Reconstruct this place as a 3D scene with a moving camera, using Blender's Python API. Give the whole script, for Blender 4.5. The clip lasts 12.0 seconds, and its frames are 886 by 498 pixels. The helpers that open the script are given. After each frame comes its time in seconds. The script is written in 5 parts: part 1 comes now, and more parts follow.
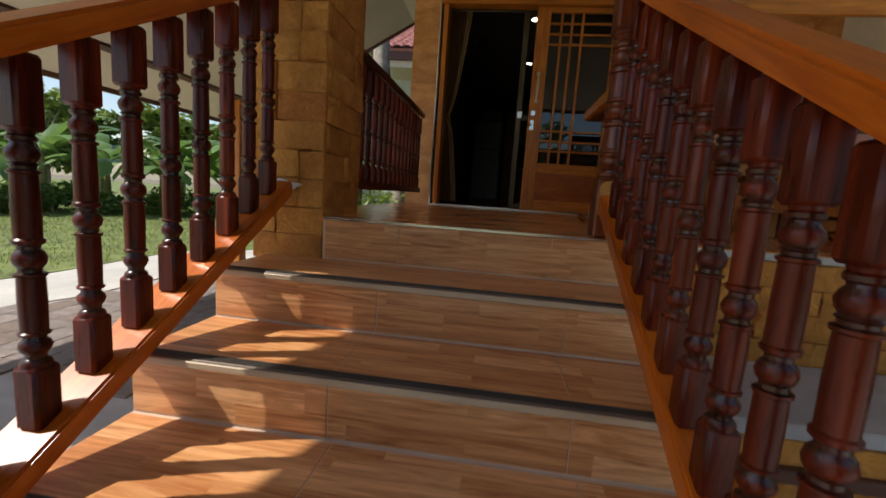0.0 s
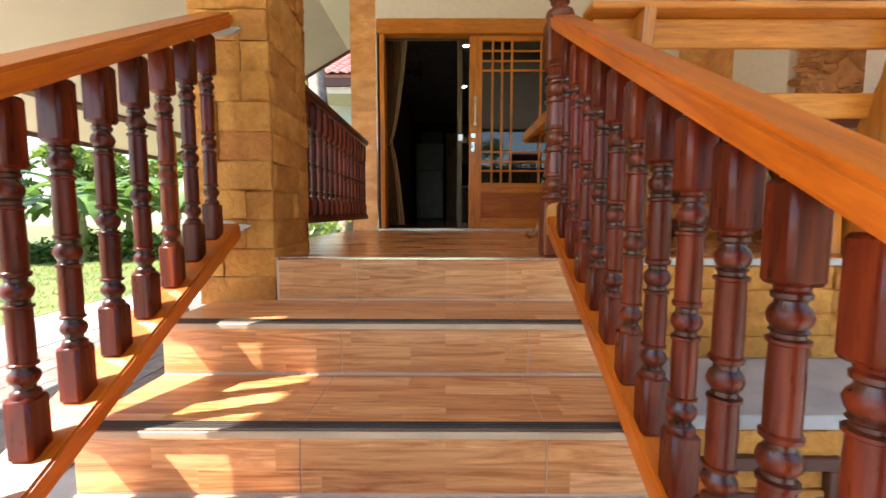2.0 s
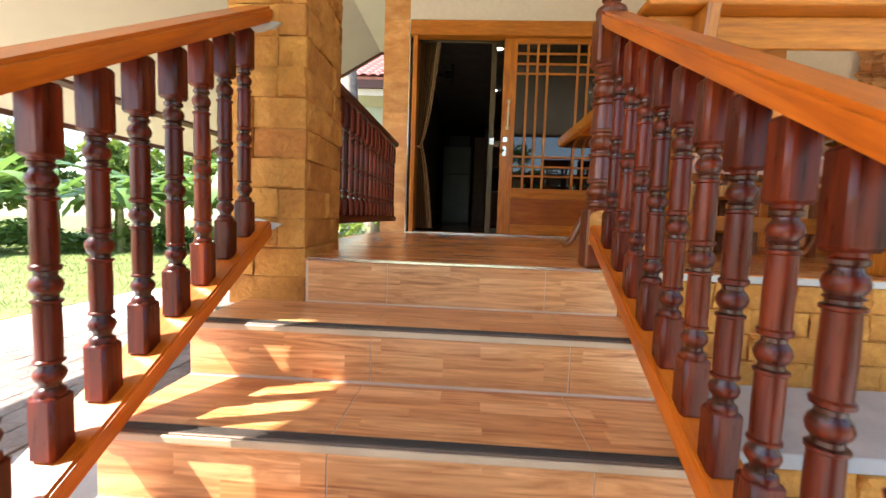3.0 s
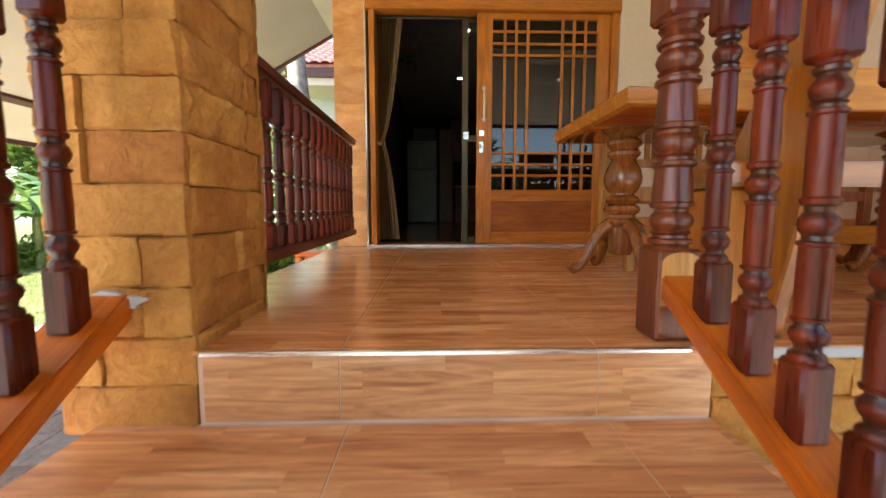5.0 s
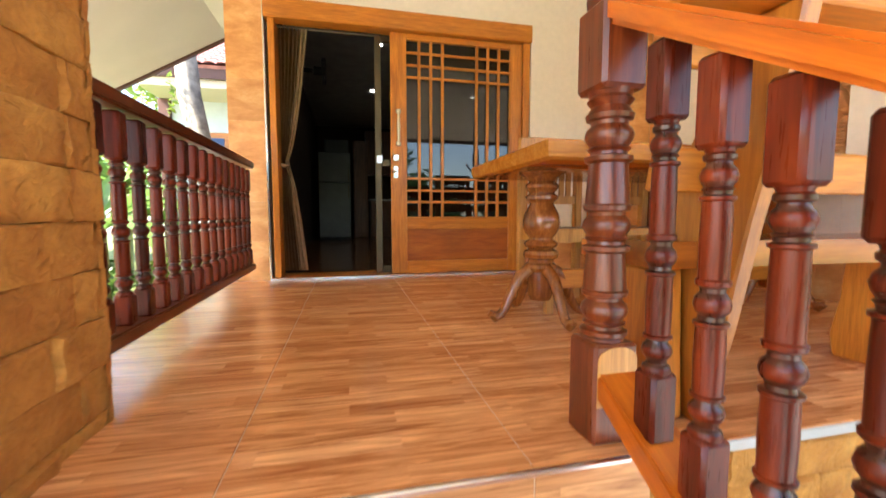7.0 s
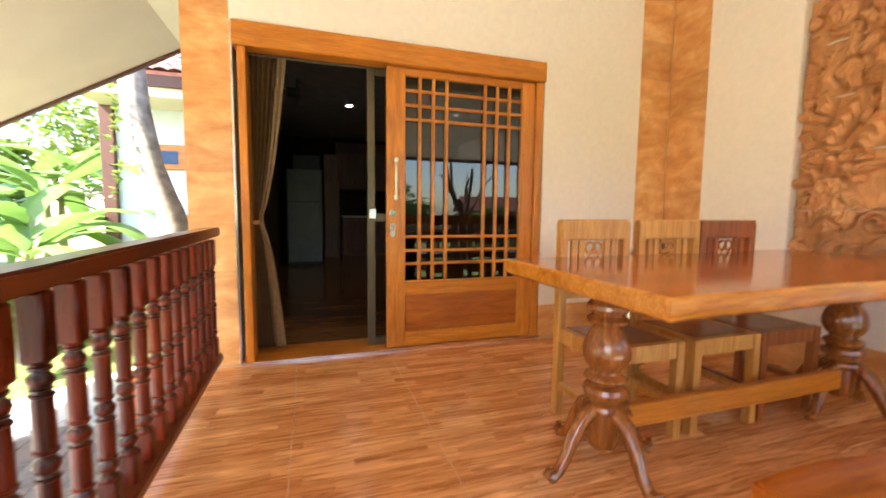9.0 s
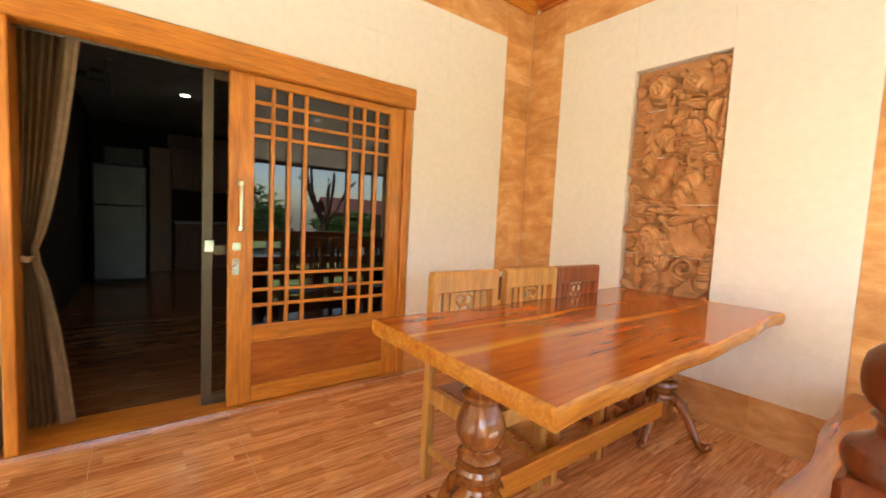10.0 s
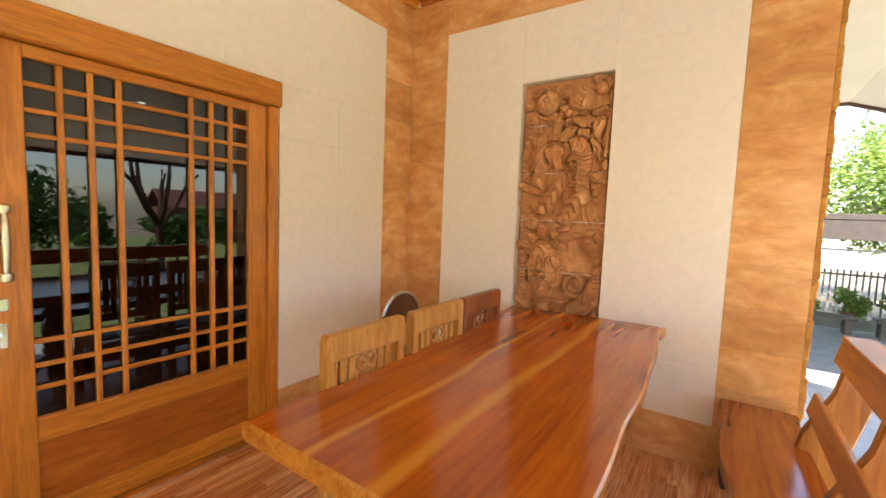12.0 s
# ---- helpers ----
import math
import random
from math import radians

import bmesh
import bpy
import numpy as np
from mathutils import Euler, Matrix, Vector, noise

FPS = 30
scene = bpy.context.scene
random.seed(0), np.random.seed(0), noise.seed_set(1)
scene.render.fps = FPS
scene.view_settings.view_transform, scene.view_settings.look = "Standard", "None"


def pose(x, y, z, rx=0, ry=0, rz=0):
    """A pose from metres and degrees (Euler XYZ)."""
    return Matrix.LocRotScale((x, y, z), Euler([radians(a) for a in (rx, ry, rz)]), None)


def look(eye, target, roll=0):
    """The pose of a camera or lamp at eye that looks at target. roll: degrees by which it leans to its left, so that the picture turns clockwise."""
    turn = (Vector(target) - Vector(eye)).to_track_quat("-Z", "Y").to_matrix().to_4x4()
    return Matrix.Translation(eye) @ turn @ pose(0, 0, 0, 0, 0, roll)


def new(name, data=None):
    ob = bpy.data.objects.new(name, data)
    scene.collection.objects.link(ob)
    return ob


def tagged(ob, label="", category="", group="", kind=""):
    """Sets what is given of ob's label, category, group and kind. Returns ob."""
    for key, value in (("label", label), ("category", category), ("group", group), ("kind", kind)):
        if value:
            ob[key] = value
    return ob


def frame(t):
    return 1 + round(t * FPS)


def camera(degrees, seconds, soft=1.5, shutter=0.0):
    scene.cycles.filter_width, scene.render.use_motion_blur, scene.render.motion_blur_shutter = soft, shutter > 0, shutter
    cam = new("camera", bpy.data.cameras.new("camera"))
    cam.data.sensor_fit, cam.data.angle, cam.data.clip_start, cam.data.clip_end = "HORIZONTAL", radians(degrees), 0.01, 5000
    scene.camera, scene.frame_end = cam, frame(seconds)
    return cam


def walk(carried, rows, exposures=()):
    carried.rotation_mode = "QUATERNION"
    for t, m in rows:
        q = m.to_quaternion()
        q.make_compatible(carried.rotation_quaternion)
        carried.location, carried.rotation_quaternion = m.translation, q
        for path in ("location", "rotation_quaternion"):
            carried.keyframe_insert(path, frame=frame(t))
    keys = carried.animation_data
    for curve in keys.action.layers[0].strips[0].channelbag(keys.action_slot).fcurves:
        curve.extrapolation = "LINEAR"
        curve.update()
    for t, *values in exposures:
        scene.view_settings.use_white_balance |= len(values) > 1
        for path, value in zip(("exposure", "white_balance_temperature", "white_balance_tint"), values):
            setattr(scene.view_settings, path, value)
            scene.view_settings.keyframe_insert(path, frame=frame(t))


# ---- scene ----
cam = camera(94.3, 12.0, shutter=0.4)
PATH = [
    (0, (0.032, -0.004, 0.134), (-0.217, 1.962, -0.137), 4.0),
    (0.5, (0.06, -0.064, 0.127), (-0.159, 1.889, -0.246), 2.1),
    (1, (0.096, -0.071, 0.159), (0.07, 1.918, -0.047), -0.5),
    (1.5, (0.052, -0.058, 0.173), (0.098, 1.937, 0.038), -0.2),
    (2, (-0.005, -0.022, 0.178), (-0.011, 1.97, 0.005), 0.1),
    (2.5, (-0.042, -0.029, 0.188), (-0.18, 1.958, 0.004), 1.2),
    (2.7, (-0.047, -0.019, 0.172), (-0.169, 1.971, 0.015), 2.3),
    (4.3, (-0.123, 0.546, 0.28), (-0.159, 2.538, 0.103), -1.4),
    (4.5, (-0.129, 0.564, 0.29), (-0.23, 2.549, 0.075), -1.3),
    (5, (-0.146, 0.699, 0.328), (-0.09, 2.689, 0.135), 0.0),
    (5.5, (-0.189, 0.813, 0.489), (-0.075, 2.798, 0.271), -0.6),
    (6, (-0.153, 0.847, 0.497), (0.145, 2.818, 0.342), -2.6),
    (6.5, (-0.137, 0.865, 0.49), (0.244, 2.815, 0.257), -2.8),
    (7, (-0.111, 0.903, 0.514), (0.34, 2.844, 0.35), 0.0),
    (7.2, (-0.098, 0.957, 0.531), (0.378, 2.896, 0.425), 0.8),
    (8.8, (-0.278, 1.442, 0.963), (0.271, 3.346, 0.691), -1.0),
    (9, (-0.271, 1.481, 0.999), (0.347, 3.375, 0.822), 0.6),
    (9.5, (-0.239, 1.623, 1.058), (0.736, 3.362, 0.907), 3.7),
    (10, (-0.192, 1.706, 1.22), (1.012, 3.296, 1.069), 2.9),
    (10.5, (-0.154, 1.724, 1.25), (1.244, 3.15, 1.143), 3.4),
    (11, (-0.09, 1.87, 1.272), (1.506, 3.073, 1.193), 4.2),
    (11.5, (-0.083, 2.039, 1.385), (1.526, 3.216, 1.228), 2.7),
    (12, (-0.028, 2.099, 1.401), (1.617, 3.225, 1.236), 2.2),
]
EXPOSURES = [(0.0, 0.05), (0.5, 0.75), (1.0, 1.24), (1.5, 1.56), (2.5, 2.05), (4.5, 2.07), (5.5, 2.22), (6.5, 2.66), (7.0, 2.75), (9.0, 2.93), (10.5, 3.08), (11.5, 2.76), (12.0, 2.62)]
walk(cam, [(t, look(eye, target, roll)) for t, eye, target, roll in PATH], EXPOSURES)

SUN_DIR = Vector((-0.75, -0.25, 0.9)).normalized()   # towards the sun

# ---- world, sun, exposure ----
world = bpy.data.worlds.new("sky")
scene.world = world
world.use_nodes = True
wn = world.node_tree.nodes
sky = wn.new("ShaderNodeTexSky")
sky.sky_type = "NISHITA"
sky.sun_disc = False
sky.sun_elevation = math.asin(SUN_DIR.z)
sky.sun_rotation = math.atan2(SUN_DIR.x, SUN_DIR.y)
sky.air_density, sky.dust_density = 1.0, 1.0
wn["Background"].inputs["Strength"].default_value = 0.15
world.node_tree.links.new(sky.outputs[0], wn["Background"].inputs["Color"])
sun = new("sun", bpy.data.lights.new("sun", "SUN"))
sun.data.energy, sun.data.angle, sun.data.color = 5.0, radians(0.6), (1.0, 0.95, 0.87)
sun.matrix_world = look((-10, -12, 24), Vector((-10, -12, 24)) - SUN_DIR)


# ---- materials ----
def mat_new(name, rough=0.5, metal=0.0):
    m = bpy.data.materials.new(name)
    m.use_nodes = True
    b = m.node_tree.nodes["Principled BSDF"]
    b.inputs["Roughness"].default_value = rough
    b.inputs["Metallic"].default_value = metal
    return m, m.node_tree.nodes, m.node_tree.links, b


def ramp(n, stops):
    r = n.new("ShaderNodeValToRGB")
    e = r.color_ramp.elements
    while len(e) < len(stops):
        e.new(0.5)
    for el, (p, c) in zip(e, stops):
        el.position, el.color = p, (*c, 1)
    return r


def coords(n, l, scale, world_space=False, shift=False, slope=0.0):
    if world_space:
        src = n.new("ShaderNodeNewGeometry").outputs["Position"]
    else:
        src = n.new("ShaderNodeTexCoord").outputs["Object"]
    mp = n.new("ShaderNodeMapping")
    mp.inputs["Scale"].default_value = scale
    if slope:                # grain that follows a sloping rail
        mp.vector_type = "TEXTURE"
        mp.inputs["Scale"].default_value = tuple(1 / a for a in scale)
        mp.inputs["Rotation"].default_value = (slope, 0, 0)
    if shift:
        info = n.new("ShaderNodeObjectInfo")
        mul = n.new("ShaderNodeVectorMath")
        mul.operation = "SCALE"
        mul.inputs[0].default_value = (17.0, 31.0, 23.0)
        l.new(info.outputs["Random"], mul.inputs["Scale"])
        l.new(mul.outputs[0], mp.inputs["Location"])
    l.new(src, mp.inputs["Vector"])
    return mp.outputs[0]


def noise_tex(n, l, vec, scale, detail=5, rough=0.55, distort=0.0):
    t = n.new("ShaderNodeTexNoise")
    t.inputs["Scale"].default_value = scale
    t.inputs["Detail"].default_value = detail
    t.inputs["Roughness"].default_value = rough
    t.inputs["Distortion"].default_value = distort
    l.new(vec, t.inputs["Vector"])
    return t.outputs["Fac"]


def mix(n, l, a, b, fac, mode="MIX"):
    m = n.new("ShaderNodeMix")
    m.data_type, m.blend_type = "RGBA", mode
    for v, s in ((fac, m.inputs[0]), (a, m.inputs[6]), (b, m.inputs[7])):
        if isinstance(v, (int, float)):
            s.default_value = v
        elif isinstance(v, tuple):
            s.default_value = (*v, 1)
        else:
            l.new(v, s)
    return m.outputs[2]


def bump(n, l, b, h, strength=0.2, dist=0.01):
    bp = n.new("ShaderNodeBump")
    bp.inputs["Strength"].default_value, bp.inputs["Distance"].default_value = strength, dist
    l.new(h, bp.inputs["Height"])
    l.new(bp.outputs[0], b.inputs["Normal"])


def rough_var(n, l, b, fac, lo, hi):
    r = n.new("ShaderNodeMapRange")
    r.inputs["To Min"].default_value, r.inputs["To Max"].default_value = lo, hi
    l.new(fac, r.inputs["Value"])
    l.new(r.outputs[0], b.inputs["Roughness"])


def wood(name, dark, mid, light, axis="Z", rough=0.3, grain=1.0, coat=0.0, shift=True, slope=0.0, contrast=0.7, vary=0.0):
    m, n, l, b = mat_new(name, rough)
    s = {"X": (1.2, 14, 14), "Y": (14, 1.2, 14), "Z": (14, 14, 1.2)}[axis]
    v = coords(n, l, tuple(a * grain for a in s), shift=shift, slope=slope)
    f = noise_tex(n, l, v, 1.6, 7, 0.6, 1.2)
    g = noise_tex(n, l, v, 9.0, 4, 0.6)
    big = noise_tex(n, l, coords(n, l, (2.2, 2.2, 2.2), shift=shift), 1.0, 3)
    r = ramp(n, ((0.3, dark), (0.52, mid), (0.74, light)))
    l.new(f, r.inputs[0])
    fine = ramp(n, ((0.35, (0.72, 0.66, 0.6)), (0.6, (1, 1, 1))))
    l.new(g, fine.inputs[0])
    patch = ramp(n, ((0.3, (0.78, 0.74, 0.72)), (0.7, (1.12, 1.08, 1.05))))
    l.new(big, patch.inputs[0])
    c = mix(n, l, r.outputs[0], fine.outputs[0], contrast, "MULTIPLY")
    c = mix(n, l, c, patch.outputs[0], 0.8, "MULTIPLY")
    if vary:                 # each piece cut from another board
        tone = ramp(n, ((0.0, (1 - vary,) * 3), (0.55, (1, 1, 1)), (0.85, (1 + vary, 1 + 1.3 * vary, 1 + vary)), (1.0, (1 + 1.6 * vary, 1 + 3 * vary, 1 + 2.5 * vary))))
        l.new(n.new("ShaderNodeObjectInfo").outputs["Random"], tone.inputs[0])
        c = mix(n, l, c, tone.outputs[0], 1.0, "MULTIPLY")
    l.new(c, b.inputs["Base Color"])
    rough_var(n, l, b, g, rough * 0.8, rough * 1.35)
    bump(n, l, b, g, 0.08, 0.002)
    b.inputs["Coat Weight"].default_value = coat
    b.inputs["Coat Roughness"].default_value = 0.12
    return m


def plain(name, c, rough=0.5, metal=0.0, var=0.12, scale=6.0, bmp=0.05):
    m, n, l, b = mat_new(name, rough, metal)
    v = coords(n, l, (1, 1, 1), world_space=True)
    f = noise_tex(n, l, v, scale, 6)
    f2 = noise_tex(n, l, v, scale * 9, 4)
    r = ramp(n, ((0.3, tuple(a * (1 - var) for a in c)), (0.7, tuple(min(1, a * (1 + var)) for a in c))))
    l.new(f, r.inputs[0])
    l.new(r.outputs[0], b.inputs["Base Color"])
    rough_var(n, l, b, f2, rough * 0.85, min(1, rough * 1.15))
    bump(n, l, b, f2, bmp, 0.003)
    return m


def plank_tile(name, tint=(1, 1, 1), rough=0.22):
    """Ceramic tile printed as parquet strips that run along x."""
    m, n, l, b = mat_new(name, rough)
    geo = n.new("ShaderNodeNewGeometry")
    sep = n.new("ShaderNodeSeparateXYZ")
    l.new(geo.outputs["Position"], sep.inputs[0])
    add = n.new("ShaderNodeMath")
    l.new(sep.outputs[1], add.inputs[0])
    l.new(sep.outputs[2], add.inputs[1])
    com = n.new("ShaderNodeCombineXYZ")
    l.new(sep.outputs[0], com.inputs[0])
    l.new(add.outputs[0], com.inputs[1])
    br = n.new("ShaderNodeTexBrick")
    br.offset, br.offset_frequency, br.squash, br.squash_frequency = 0.37, 2, 1.7, 3
    for k, val in (("Scale", 1.0), ("Mortar Size", 0.0), ("Brick Width", 0.31), ("Row Height", 0.061), ("Bias", -0.1)):
        br.inputs[k].default_value = val
    br.inputs["Color1"].default_value = (0, 0, 0, 1)
    br.inputs["Color2"].default_value = (1, 1, 1, 1)
    l.new(com.outputs[0], br.inputs["Vector"])
    mp = n.new("ShaderNodeMapping")
    mp.inputs["Scale"].default_value = (2.2, 30, 1)
    l.new(com.outputs[0], mp.inputs["Vector"])
    warp = n.new("ShaderNodeVectorMath")
    warp.operation = "ADD"
    l.new(mp.outputs[0], warp.inputs[0])
    l.new(br.outputs["Color"], warp.inputs[1])
    g = noise_tex(n, l, warp.outputs[0], 1.3, 7, 0.62, 1.4)
    r = ramp(n, ((0.30, (0.46, 0.30, 0.20)), (0.41, (0.78, 0.67, 0.57)), (0.52, (1, 1, 1)), (0.66, (1.28, 1.36, 1.42))))
    l.new(g, r.inputs[0])
    strip = ramp(n, ((0.0, (0.49, 0.195, 0.070)), (0.3, (0.56, 0.245, 0.092)), (0.6, (0.60, 0.275, 0.110)), (0.88, (0.66, 0.33, 0.145)), (0.95, (0.78, 0.48, 0.25))))
    l.new(br.outputs["Color"], strip.inputs[0])
    c = mix(n, l, strip.outputs[0], r.outputs[0], 0.9, "MULTIPLY")
    c = mix(n, l, c, tint, 1.0, "MULTIPLY")
    l.new(c, b.inputs["Base Color"])
    sm = noise_tex(n, l, coords(n, l, (1, 1, 1), world_space=True), 3.0, 5)
    rough_var(n, l, b, sm, rough * 0.7, rough * 1.5)
    bump(n, l, b, g, 0.04, 0.001)
    return m


def stone_mat(name, dark, light, rough=0.85):
    m, n, l, b = mat_new(name, rough)
    v = coords(n, l, (1, 1, 1), shift=True)
    f = noise_tex(n, l, v, 7.0, 7, 0.6, 0.6)
    g = noise_tex(n, l, v, 45.0, 6, 0.65)
    r = ramp(n, ((0.28, dark), (0.72, light)))
    l.new(f, r.inputs[0])
    info = n.new("ShaderNodeObjectInfo")
    rr = ramp(n, ((0.0, (0.82, 0.72, 0.62)), (0.5, (1, 1, 1)), (0.93, (1.08, 1.06, 1.0)), (1.0, (0.75, 0.55, 0.6))))
    l.new(info.outputs["Random"], rr.inputs[0])
    c = mix(n, l, r.outputs[0], rr.outputs[0], 1.0, "MULTIPLY")
    sp = ramp(n, ((0.35, (0.75, 0.68, 0.6)), (0.55, (1, 1, 1))))
    l.new(g, sp.inputs[0])
    c = mix(n, l, c, sp.outputs[0], 0.6, "MULTIPLY")
    l.new(c, b.inputs["Base Color"])
    both = n.new("ShaderNodeMath")
    both.operation = "MULTIPLY_ADD"
    both.inputs[1].default_value = 3.0
    l.new(noise_tex(n, l, v, 16.0, 5, 0.6, 0.8), both.inputs[0])
    l.new(g, both.inputs[2])
    bump(n, l, b, both.outputs[0], 0.6, 0.012)
    return m


def tile_clay(name):
    """Orange wall tile printed like layered sandstone."""
    m, n, l, b = mat_new(name, 0.35)
    v = coords(n, l, (1.9, 1.9, 4.2), world_space=True)
    f = noise_tex(n, l, v, 2.0, 10, 0.66, 0.5)
    g = noise_tex(n, l, v, 14, 5)
    r = ramp(n, ((0.25, (0.54, 0.20, 0.048)), (0.42, (0.66, 0.29, 0.088)), (0.58, (0.77, 0.39, 0.145)), (0.74, (0.86, 0.55, 0.28))))
    l.new(f, r.inputs[0])
    info = n.new("ShaderNodeObjectInfo")
    rr = ramp(n, ((0.0, (0.88, 0.84, 0.8)), (1.0, (1.1, 1.1, 1.1))))
    l.new(info.outputs["Random"], rr.inputs[0])
    blot = ramp(n, ((0.36, (0.84, 0.74, 0.62)), (0.52, (1, 1, 1)), (0.68, (1.14, 1.32, 1.7))))
    l.new(noise_tex(n, l, coords(n, l, (1, 1, 1.6), world_space=True), 7.0, 9, 0.7, 0.3), blot.inputs[0])
    c = mix(n, l, r.outputs[0], rr.outputs[0], 1.0, "MULTIPLY")
    l.new(mix(n, l, c, blot.outputs[0], 0.45, "MULTIPLY"), b.inputs["Base Color"])
    bump(n, l, b, g, 0.12, 0.003)
    return m


def leaf_mat(name, a, c, rough=0.45):
    m, n, l, b = mat_new(name, rough)
    geo = n.new("ShaderNodeNewGeometry")
    r = ramp(n, ((0.0, a), (1.0, c)))
    l.new(geo.outputs["Random Per Island"], r.inputs[0])
    f = noise_tex(n, l, coords(n, l, (1, 1, 1), world_space=True), 3.0, 4)
    rr = ramp(n, ((0.3, (0.7, 0.75, 0.7)), (0.7, (1.2, 1.15, 1.1))))
    l.new(f, rr.inputs[0])
    col = mix(n, l, r.outputs[0], rr.outputs[0], 1.0, "MULTIPLY")
    l.new(col, b.inputs["Base Color"])
    tr = n.new("ShaderNodeBsdfTranslucent")
    l.new(col, tr.inputs["Color"])
    ms = n.new("ShaderNodeMixShader")
    ms.inputs[0].default_value = 0.35
    l.new(b.outputs[0], ms.inputs[1])
    l.new(tr.outputs[0], ms.inputs[2])
    l.new(ms.outputs[0], n["Material Output"].inputs[0])
    return m


M_TEAK = wood("golden teak", (0.47, 0.145, 0.013), (0.64, 0.22, 0.021), (0.74, 0.29, 0.04), "Z", 0.34, coat=0.1)
M_TEAK_X = wood("golden teak along x", (0.47, 0.145, 0.013), (0.64, 0.22, 0.021), (0.74, 0.29, 0.04), "X", 0.34, coat=0.1)
M_TEAK_Y = wood("orange teak along y", (0.36, 0.078, 0.008), (0.53, 0.145, 0.014), (0.63, 0.215, 0.028), "Y", 0.32, coat=0.12)
M_RAIL = wood("orange teak handrail", (0.38, 0.075, 0.004), (0.56, 0.128, 0.006), (0.68, 0.185, 0.014), "Y", 0.3, coat=0.08, slope=math.atan(0.577), contrast=0.45)
M_RED = wood("dark red turned wood", (0.035, 0.004, 0.0015), (0.115, 0.013, 0.0035), (0.225, 0.034, 0.007), "Z", 0.27, coat=0.0, vary=0.27)
M_RED.node_tree.nodes["Principled BSDF"].inputs["Specular IOR Level"].default_value = 0.28
M_REDD = wood("darker turned necks", (0.025, 0.005, 0.003), (0.06, 0.011, 0.004), (0.10, 0.02, 0.007), "Z", 0.27, coat=0.06, vary=0.3)
M_RED_Y = wood("dark red wood along y", (0.09, 0.018, 0.005), (0.17, 0.035, 0.009), (0.25, 0.06, 0.014), "Y", 0.3, coat=0.12)
M_NEWEL = wood("brown newel wood", (0.06, 0.010, 0.003), (0.155, 0.029, 0.007), (0.26, 0.065, 0.014), "Z", 0.28, coat=0.04)
M_TABLE = wood("varnished slab", (0.27, 0.055, 0.005), (0.42, 0.105, 0.010), (0.53, 0.17, 0.022), "X", 0.14, 0.5, coat=0.5)
def slab_mat():
    """Varnished slab: brown heartwood boards with pale sapwood stripes along x."""
    m = wood("varnished table slab", (0.32, 0.052, 0.003), (0.49, 0.105, 0.005), (0.59, 0.165, 0.010), "X", 0.12, 0.5, coat=0.2, shift=False)
    n, l = m.node_tree.nodes, m.node_tree.links
    b = n["Principled BSDF"]
    base = b.inputs["Base Color"].links[0].from_socket
    sep = n.new("ShaderNodeSeparateXYZ")
    l.new(n.new("ShaderNodeTexCoord").outputs["Object"], sep.inputs[0])
    wob = noise_tex(n, l, coords(n, l, (1.6, 5, 1)), 1.0, 3)
    pos = n.new("ShaderNodeMath")
    pos.operation = "MULTIPLY_ADD"
    pos.inputs[1].default_value = 0.10
    l.new(wob, pos.inputs[0])
    l.new(sep.outputs[1], pos.inputs[2])
    k = n.new("ShaderNodeMapRange")
    k.inputs["From Min"].default_value, k.inputs["From Max"].default_value = 2.25, 3.35
    l.new(pos.outputs[0], k.inputs["Value"])
    z, o = (0, 0, 0), (1, 1, 1)
    r = ramp(n, ((0.02, o), (0.06, z), (0.42, z), (0.44, o), (0.458, o), (0.485, z), (0.642, z), (0.652, o), (0.662, o), (0.676, z), (0.94, z), (0.97, o)))
    l.new(k.outputs[0], r.inputs[0])
    l.new(mix(n, l, base, (0.63, 0.225, 0.024), r.outputs[0]), b.inputs["Base Color"])
    return m


M_SLAB = slab_mat()
M_SAP = wood("varnished sapwood edge", (0.46, 0.15, 0.018), (0.62, 0.24, 0.032), (0.72, 0.33, 0.06), "X", 0.22, coat=0.25)
M_PED = wood("varnished pedestal", (0.16, 0.04, 0.008), (0.32, 0.10, 0.02), (0.46, 0.18, 0.04), "Z", 0.18, coat=0.6)
M_PALE = wood("pale teak", (0.48, 0.19, 0.032), (0.64, 0.295, 0.06), (0.75, 0.40, 0.11), "Z", 0.4, coat=0.2)
M_MIDCH = wood("chestnut wood", (0.18, 0.042, 0.01), (0.31, 0.08, 0.018), (0.41, 0.125, 0.03), "Z", 0.35, coat=0.2)
M_SUPPORT = wood("golden brown slab", (0.28, 0.085, 0.010), (0.46, 0.16, 0.018), (0.60, 0.25, 0.036), "Z", 0.35, 0.6, coat=0.15)
M_BARK = wood("dark bark", (0.03, 0.012, 0.006), (0.07, 0.03, 0.014), (0.12, 0.055, 0.025), "Z", 0.8)
M_TILE = plank_tile("parquet tile", (1.25, 1.22, 1.14), rough=0.19)
# same parquet as the porch, tinted down to imitate the unlit room
M_TILEIN = plank_tile("shaded parquet tile", (0.38, 0.36, 0.33), rough=0.16)
M_STEP = plank_tile("step tile", (1.12, 1.2, 1.25), rough=0.3)
M_GROUT = plain("pale grout", (0.60, 0.44, 0.32), 0.8)
M_GROUTF = plain("pale brown grout", (0.70, 0.48, 0.32), 0.7)
M_STONE = stone_mat("ochre sandstone", (0.43, 0.160, 0.024), (0.72, 0.345, 0.07))
M_MORTAR = plain("sandstone mortar", (0.44, 0.23, 0.065), 0.9)
M_CLAY = tile_clay("clay tile")
